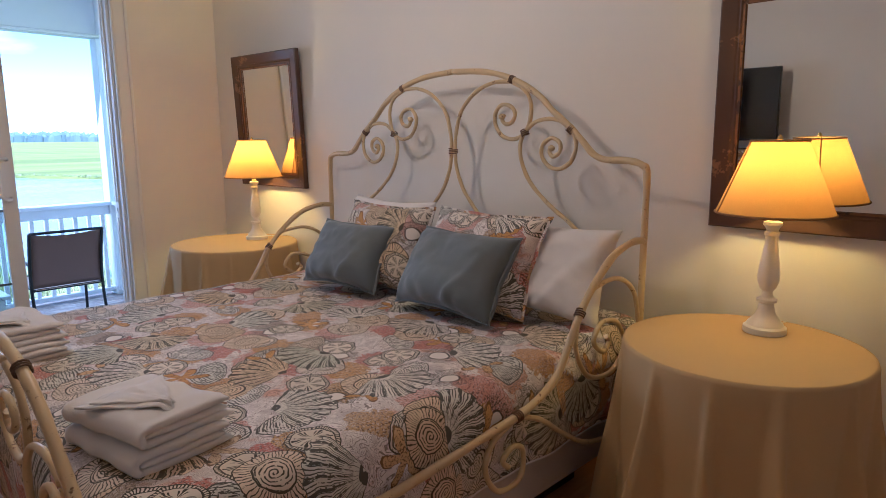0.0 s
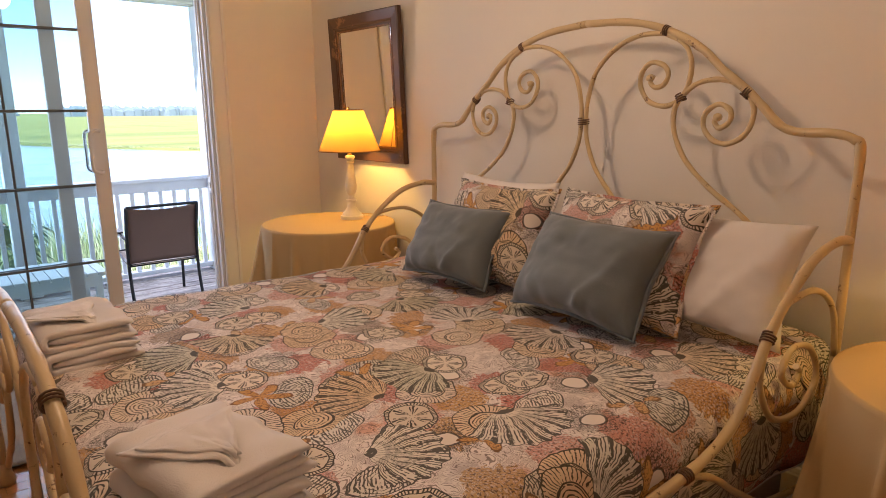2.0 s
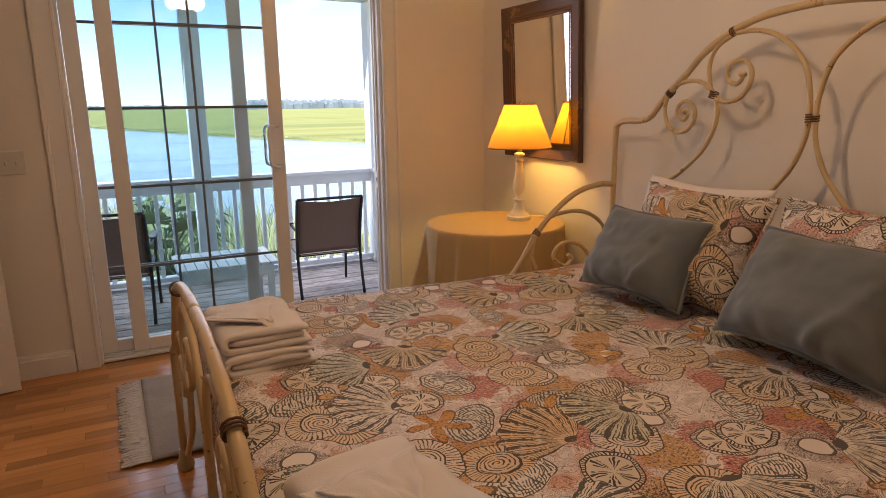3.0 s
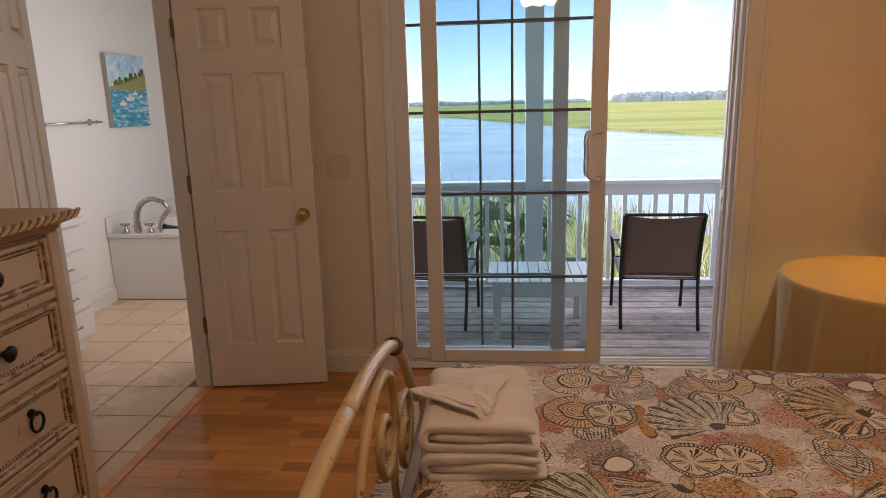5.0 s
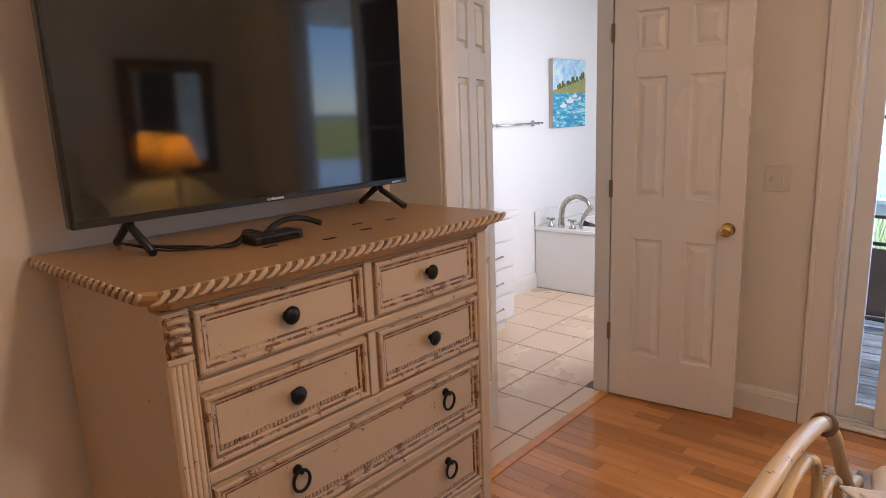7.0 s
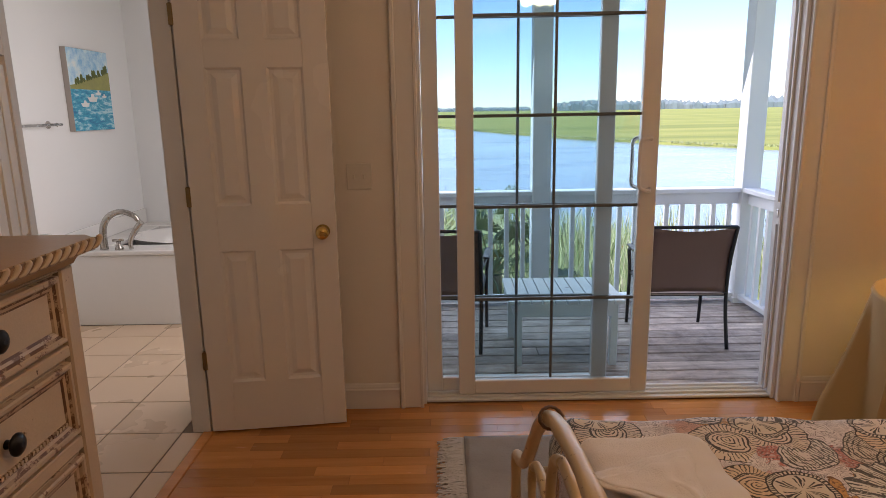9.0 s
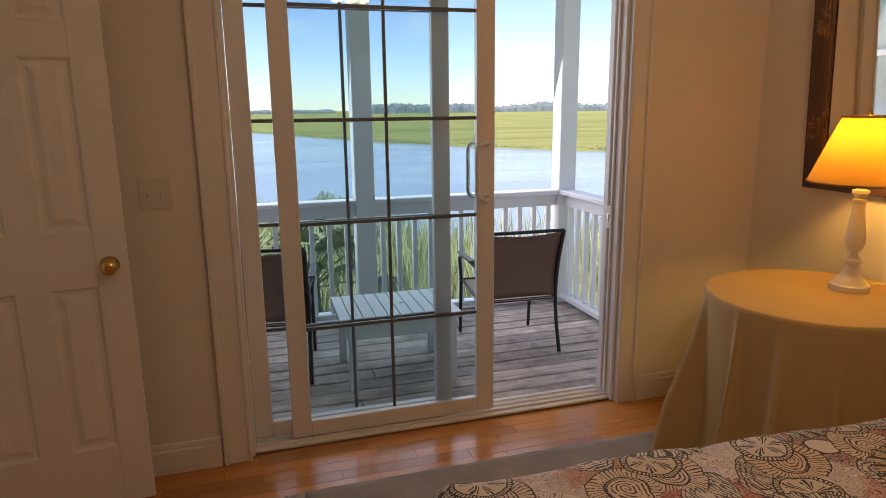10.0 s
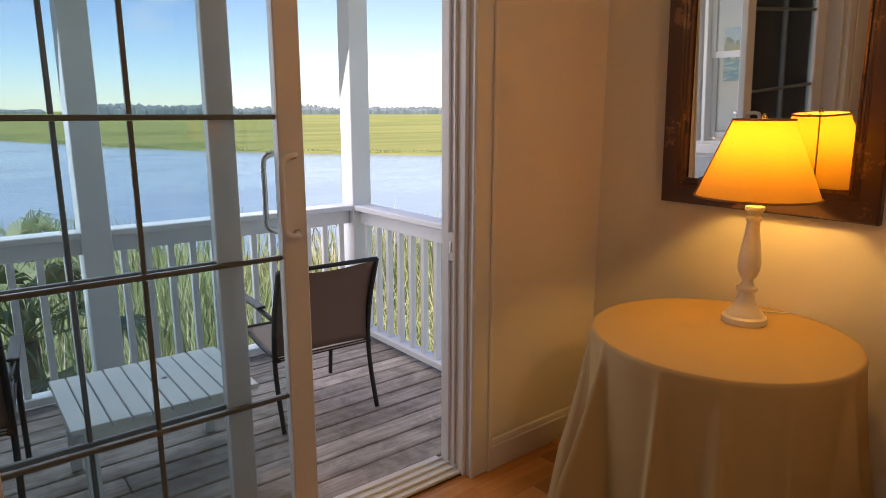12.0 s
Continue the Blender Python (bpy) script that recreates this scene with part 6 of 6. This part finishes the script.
def clump(c, r, h):
    n = 6
    ring0 = [bm.verts.new((c[0] + r * math.cos(k * 6.283 / n), c[1] + r * 0.5 * math.sin(k * 6.283 / n), c[2])) for k in range(n)]
    ring1 = [bm.verts.new((c[0] + r * rnd.uniform(0.6, 1.15) * math.cos(k * 6.283 / n), c[1] + r * 0.5 * math.sin(k * 6.283 / n), c[2] + h * rnd.uniform(0.45, 0.75))) for k in range(n)]
    tip = bm.verts.new((c[0] + rnd.uniform(-0.3, 0.3) * r, c[1], c[2] + h))
    for k in range(n):
        bm.faces.new((ring0[k], ring0[(k + 1) % n], ring1[(k + 1) % n], ring1[k]))
        bm.faces.new((ring1[k], ring1[(k + 1) % n], tip))


for k in range(5200):
    x = rnd.uniform(-1500, 1700)
    side = 1 if x > 105 + 60 * math.sin(x * 0.01) else 0
    hh = (13.5 if side else 8.5) * (0.75 + 0.5 * (0.5 + noise.noise((x * 0.012, 3, 1)))) * rnd.uniform(0.7, 1.1)
    clump((x, (900 if side else 1250) + rnd.uniform(0, 60), -3.6), rnd.uniform(3.5, 8), hh * rnd.uniform(0.75, 1.0))
tagged(part("far_woods", bm, WOODS), "distant treeline beyond the marsh, haze put into its colour", "woods", "", "stuff")

bm = bmesh.new()


def blade(x, y, z, h, lean, a, w):
    dx, dy = math.cos(a), math.sin(a)
    px, py = -dy * w, dx * w
    p0 = (bm.verts.new((x - px, y - py, z)), bm.verts.new((x + px, y + py, z)))
    mx, my = x + dx * lean * 0.35, y + dy * lean * 0.35
    p1 = (bm.verts.new((mx - px * 0.8, my - py * 0.8, z + h * 0.6)), bm.verts.new((mx + px * 0.8, my + py * 0.8, z + h * 0.6)))
    tip = bm.verts.new((x + dx * lean, y + dy * lean, z + h))
    bm.faces.new((p0[0], p0[1], p1[1], p1[0]))
    bm.faces.new((p1[0], p1[1], tip))


for k in range(34000):
    y = 3.2 + 27 * rnd.random() ** 1.6
    x = -0.5 + (y + 2) * rnd.uniform(-1.0, 1.15)
    if y > np.interp(x, *zip(*NEAR)) - 0.5:
        continue
    tall = 1.0 + 0.9 * (0.5 + noise.noise((x * 0.25, y * 0.25, 5)))
    blade(x, y, -3.82, tall * rnd.uniform(0.7, 1.25), rnd.uniform(0.2, 1.0), rnd.uniform(0, 6.28), rnd.uniform(0.010, 0.024))
for k in range(5000):
    x = rnd.uniform(-20, 70)
    y = float(np.interp(x, *zip(*FAR))) + 0.3 + 5 * rnd.random() ** 2
    blade(x, y, -3.85, rnd.uniform(0.15, 0.4), rnd.uniform(0.05, 0.4), rnd.uniform(0, 6.28), 0.05)
tagged(part("marsh_grass", bm, GRASS), "tall yellow-green marsh grass along the river", "grass", "", "stuff")


def fan_palm(at, height, leaves, label, seed):
    t = thing("palmetto", at, label, "palm", "palmettos below the porch")
    r = random.Random(seed)
    part("trunk", tube(bmesh.new(), smooth_path([(0, 0, 0), (0.05, 0.02, height * 0.5), (0.02, 0.06, height)], 5), lambda s: 0.14 - 0.04 * s, 10), PALMSTEM, t)
    for k in range(leaves):
        a, el = k * 2.399, r.uniform(-0.2, 1.25)
        ln = r.uniform(0.55, 0.85)
        d = Vector((math.cos(a) * math.cos(el), math.sin(a) * math.cos(el), math.sin(el)))
        root = Vector((0.02, 0.06, height))
        hub = root + d * ln
        bm2 = bmesh.new()
        tube(bm2, [root, root + d * ln * 0.5 + Vector((0, 0, 0.05)), hub], 0.010, 5, False)
        side = d.cross(Vector((0, 0, 1))).normalized()
        up = side.cross(d)
        for j in range(17):
            f = -1 + 2 * j / 16
            an = f * 1.75
            dd = (d * math.cos(an) + side * math.sin(an)).normalized()
            bl = r.uniform(0.42, 0.56) * (1 - 0.25 * abs(f))
            tip = hub + dd * bl - Vector((0, 0, 0.16 + 0.10 * r.random()))
            mid_ = hub + dd * bl * 0.55 + up * 0.03
            sd = dd.cross(up).normalized() * 0.019
            q0, q1, q2, q3, q4 = (bm2.verts.new(p) for p in (hub - sd * 0.3, hub + sd * 0.3, mid_ + sd, mid_ - sd, tip))
            bm2.faces.new((q0, q1, q2, q3))
            bm2.faces.new((q3, q2, q4))
        part("leaf", bm2, PALM, t)


fan_palm((-1.15, 4.7, -3.82), 3.25, 22, "green fan palmetto reaching the porch rail", 1)
fan_palm((-0.70, 9.6, -3.82), 2.75, 18, "green fan palmetto lower than the rail", 2)
fan_palm((-2.3, 5.4, -3.82), 1.6, 14, "low green palmetto in the marsh grass", 3)

# house outside wall past the porch, and the roof edge
setting("wall_outside", boxed((XE + 0.151, YS - 0.15, -3.9), (XE + 0.20, 0.16, 2.87)), SIDING, "grey outside wall of the house", "wall")

# ---- pieces: deck boards, floor strips, tiles ----
rnd = random.Random(21)
y = 0.192
k = 0
while y < 2.06:
    x0 = -2.156
    cuts = [x0, 0.775] if rnd.random() < 0.8 else [x0, x0 + rnd.uniform(0.6, 1.2), 0.775]
    for a, c in zip(cuts, cuts[1:]):
        part("board", boxed((a + 0.002, y, DZ - 0.029 + rnd.uniform(-0.002, 0.0)), (c - 0.002, y + 0.1265, DZ + rnd.uniform(-0.003, 0.0)), 0.004), DECK, porch)
    y += 0.1385

meshes = {}


def strip(x, y, ln, wd):
    """A floor strip with its corner at x, y; alike strips share one mesh."""
    key = (round(ln, 3), round(wd, 4))
    if key not in meshes:
        bm = boxed((0, 0, 0), (ln - 0.0008, wd - 0.0008, 0.0035), 0.0007)
        me = bpy.data.meshes.new("strip")
        bm.to_mesh(me)
        bm.free()
        me.materials.append(OAK)
        meshes[key] = me
    ob = new("strip", meshes[key])
    ob.location = (x, y, -0.0035)
    ob.parent = floor


rest = bmesh.new()
wd = 0.0685
lens = (0.38, 0.46, 0.55, 0.64)
y, count = 0.0 - wd, 0
row = 0
while y > YS:
    x = -2.80
    while x < XE:
        ln = lens[rnd.randrange(4)]
        if x == -2.80:
            ln *= 0.5 if row % 2 else 1.0
        ln = min(ln, XE - x)
        if ln < 0.03:
            break
        if y > -2.1 and count < 300 and not (x > -1.3 and y < -1.35):
            strip(x, y, ln, wd)
            count += 1
        else:
            box(rest, (x, y, -0.0035), (x + ln - 0.0008, y + wd - 0.0008, 0.0))
        x += ln
    y -= wd
    row += 1
ob = part("strips", rest, OAK, floor)
tagged(ob, "honey oak laminate strips", "", "", "stuff")
strip_edge = part("edge_strip", boxed((-1.82, 0.0005, -0.0035), (-0.06, 0.029, 0.0), 0.001), OAK, floor)

s_ = 0.345
mesh_t = None
for i in range(-4, 2):
    for j in range(-6, 9):
        x0, y0 = -2.935 + i * s_, -0.57 + j * 0.335
        x1, y1 = x0 + s_, y0 + 0.335
        a0, b0, a1, b1 = max(x0, XB + 0.001), max(y0, -1.899), min(x1, -2.836 if y0 < -0.24 else -2.93), min(y1, 1.354)
        if y0 > 0.26:
            a1 = min(x1, EX0 - 0.001)
        if a1 - a0 < 0.03 or b1 - b0 < 0.03:
            continue
        part("tile", boxed((a0 + 0.0028, b0 + 0.0028, -0.0035), (a1 - 0.0028, b1 - 0.0028, 0.0), 0.0015), TILE, bfloor)
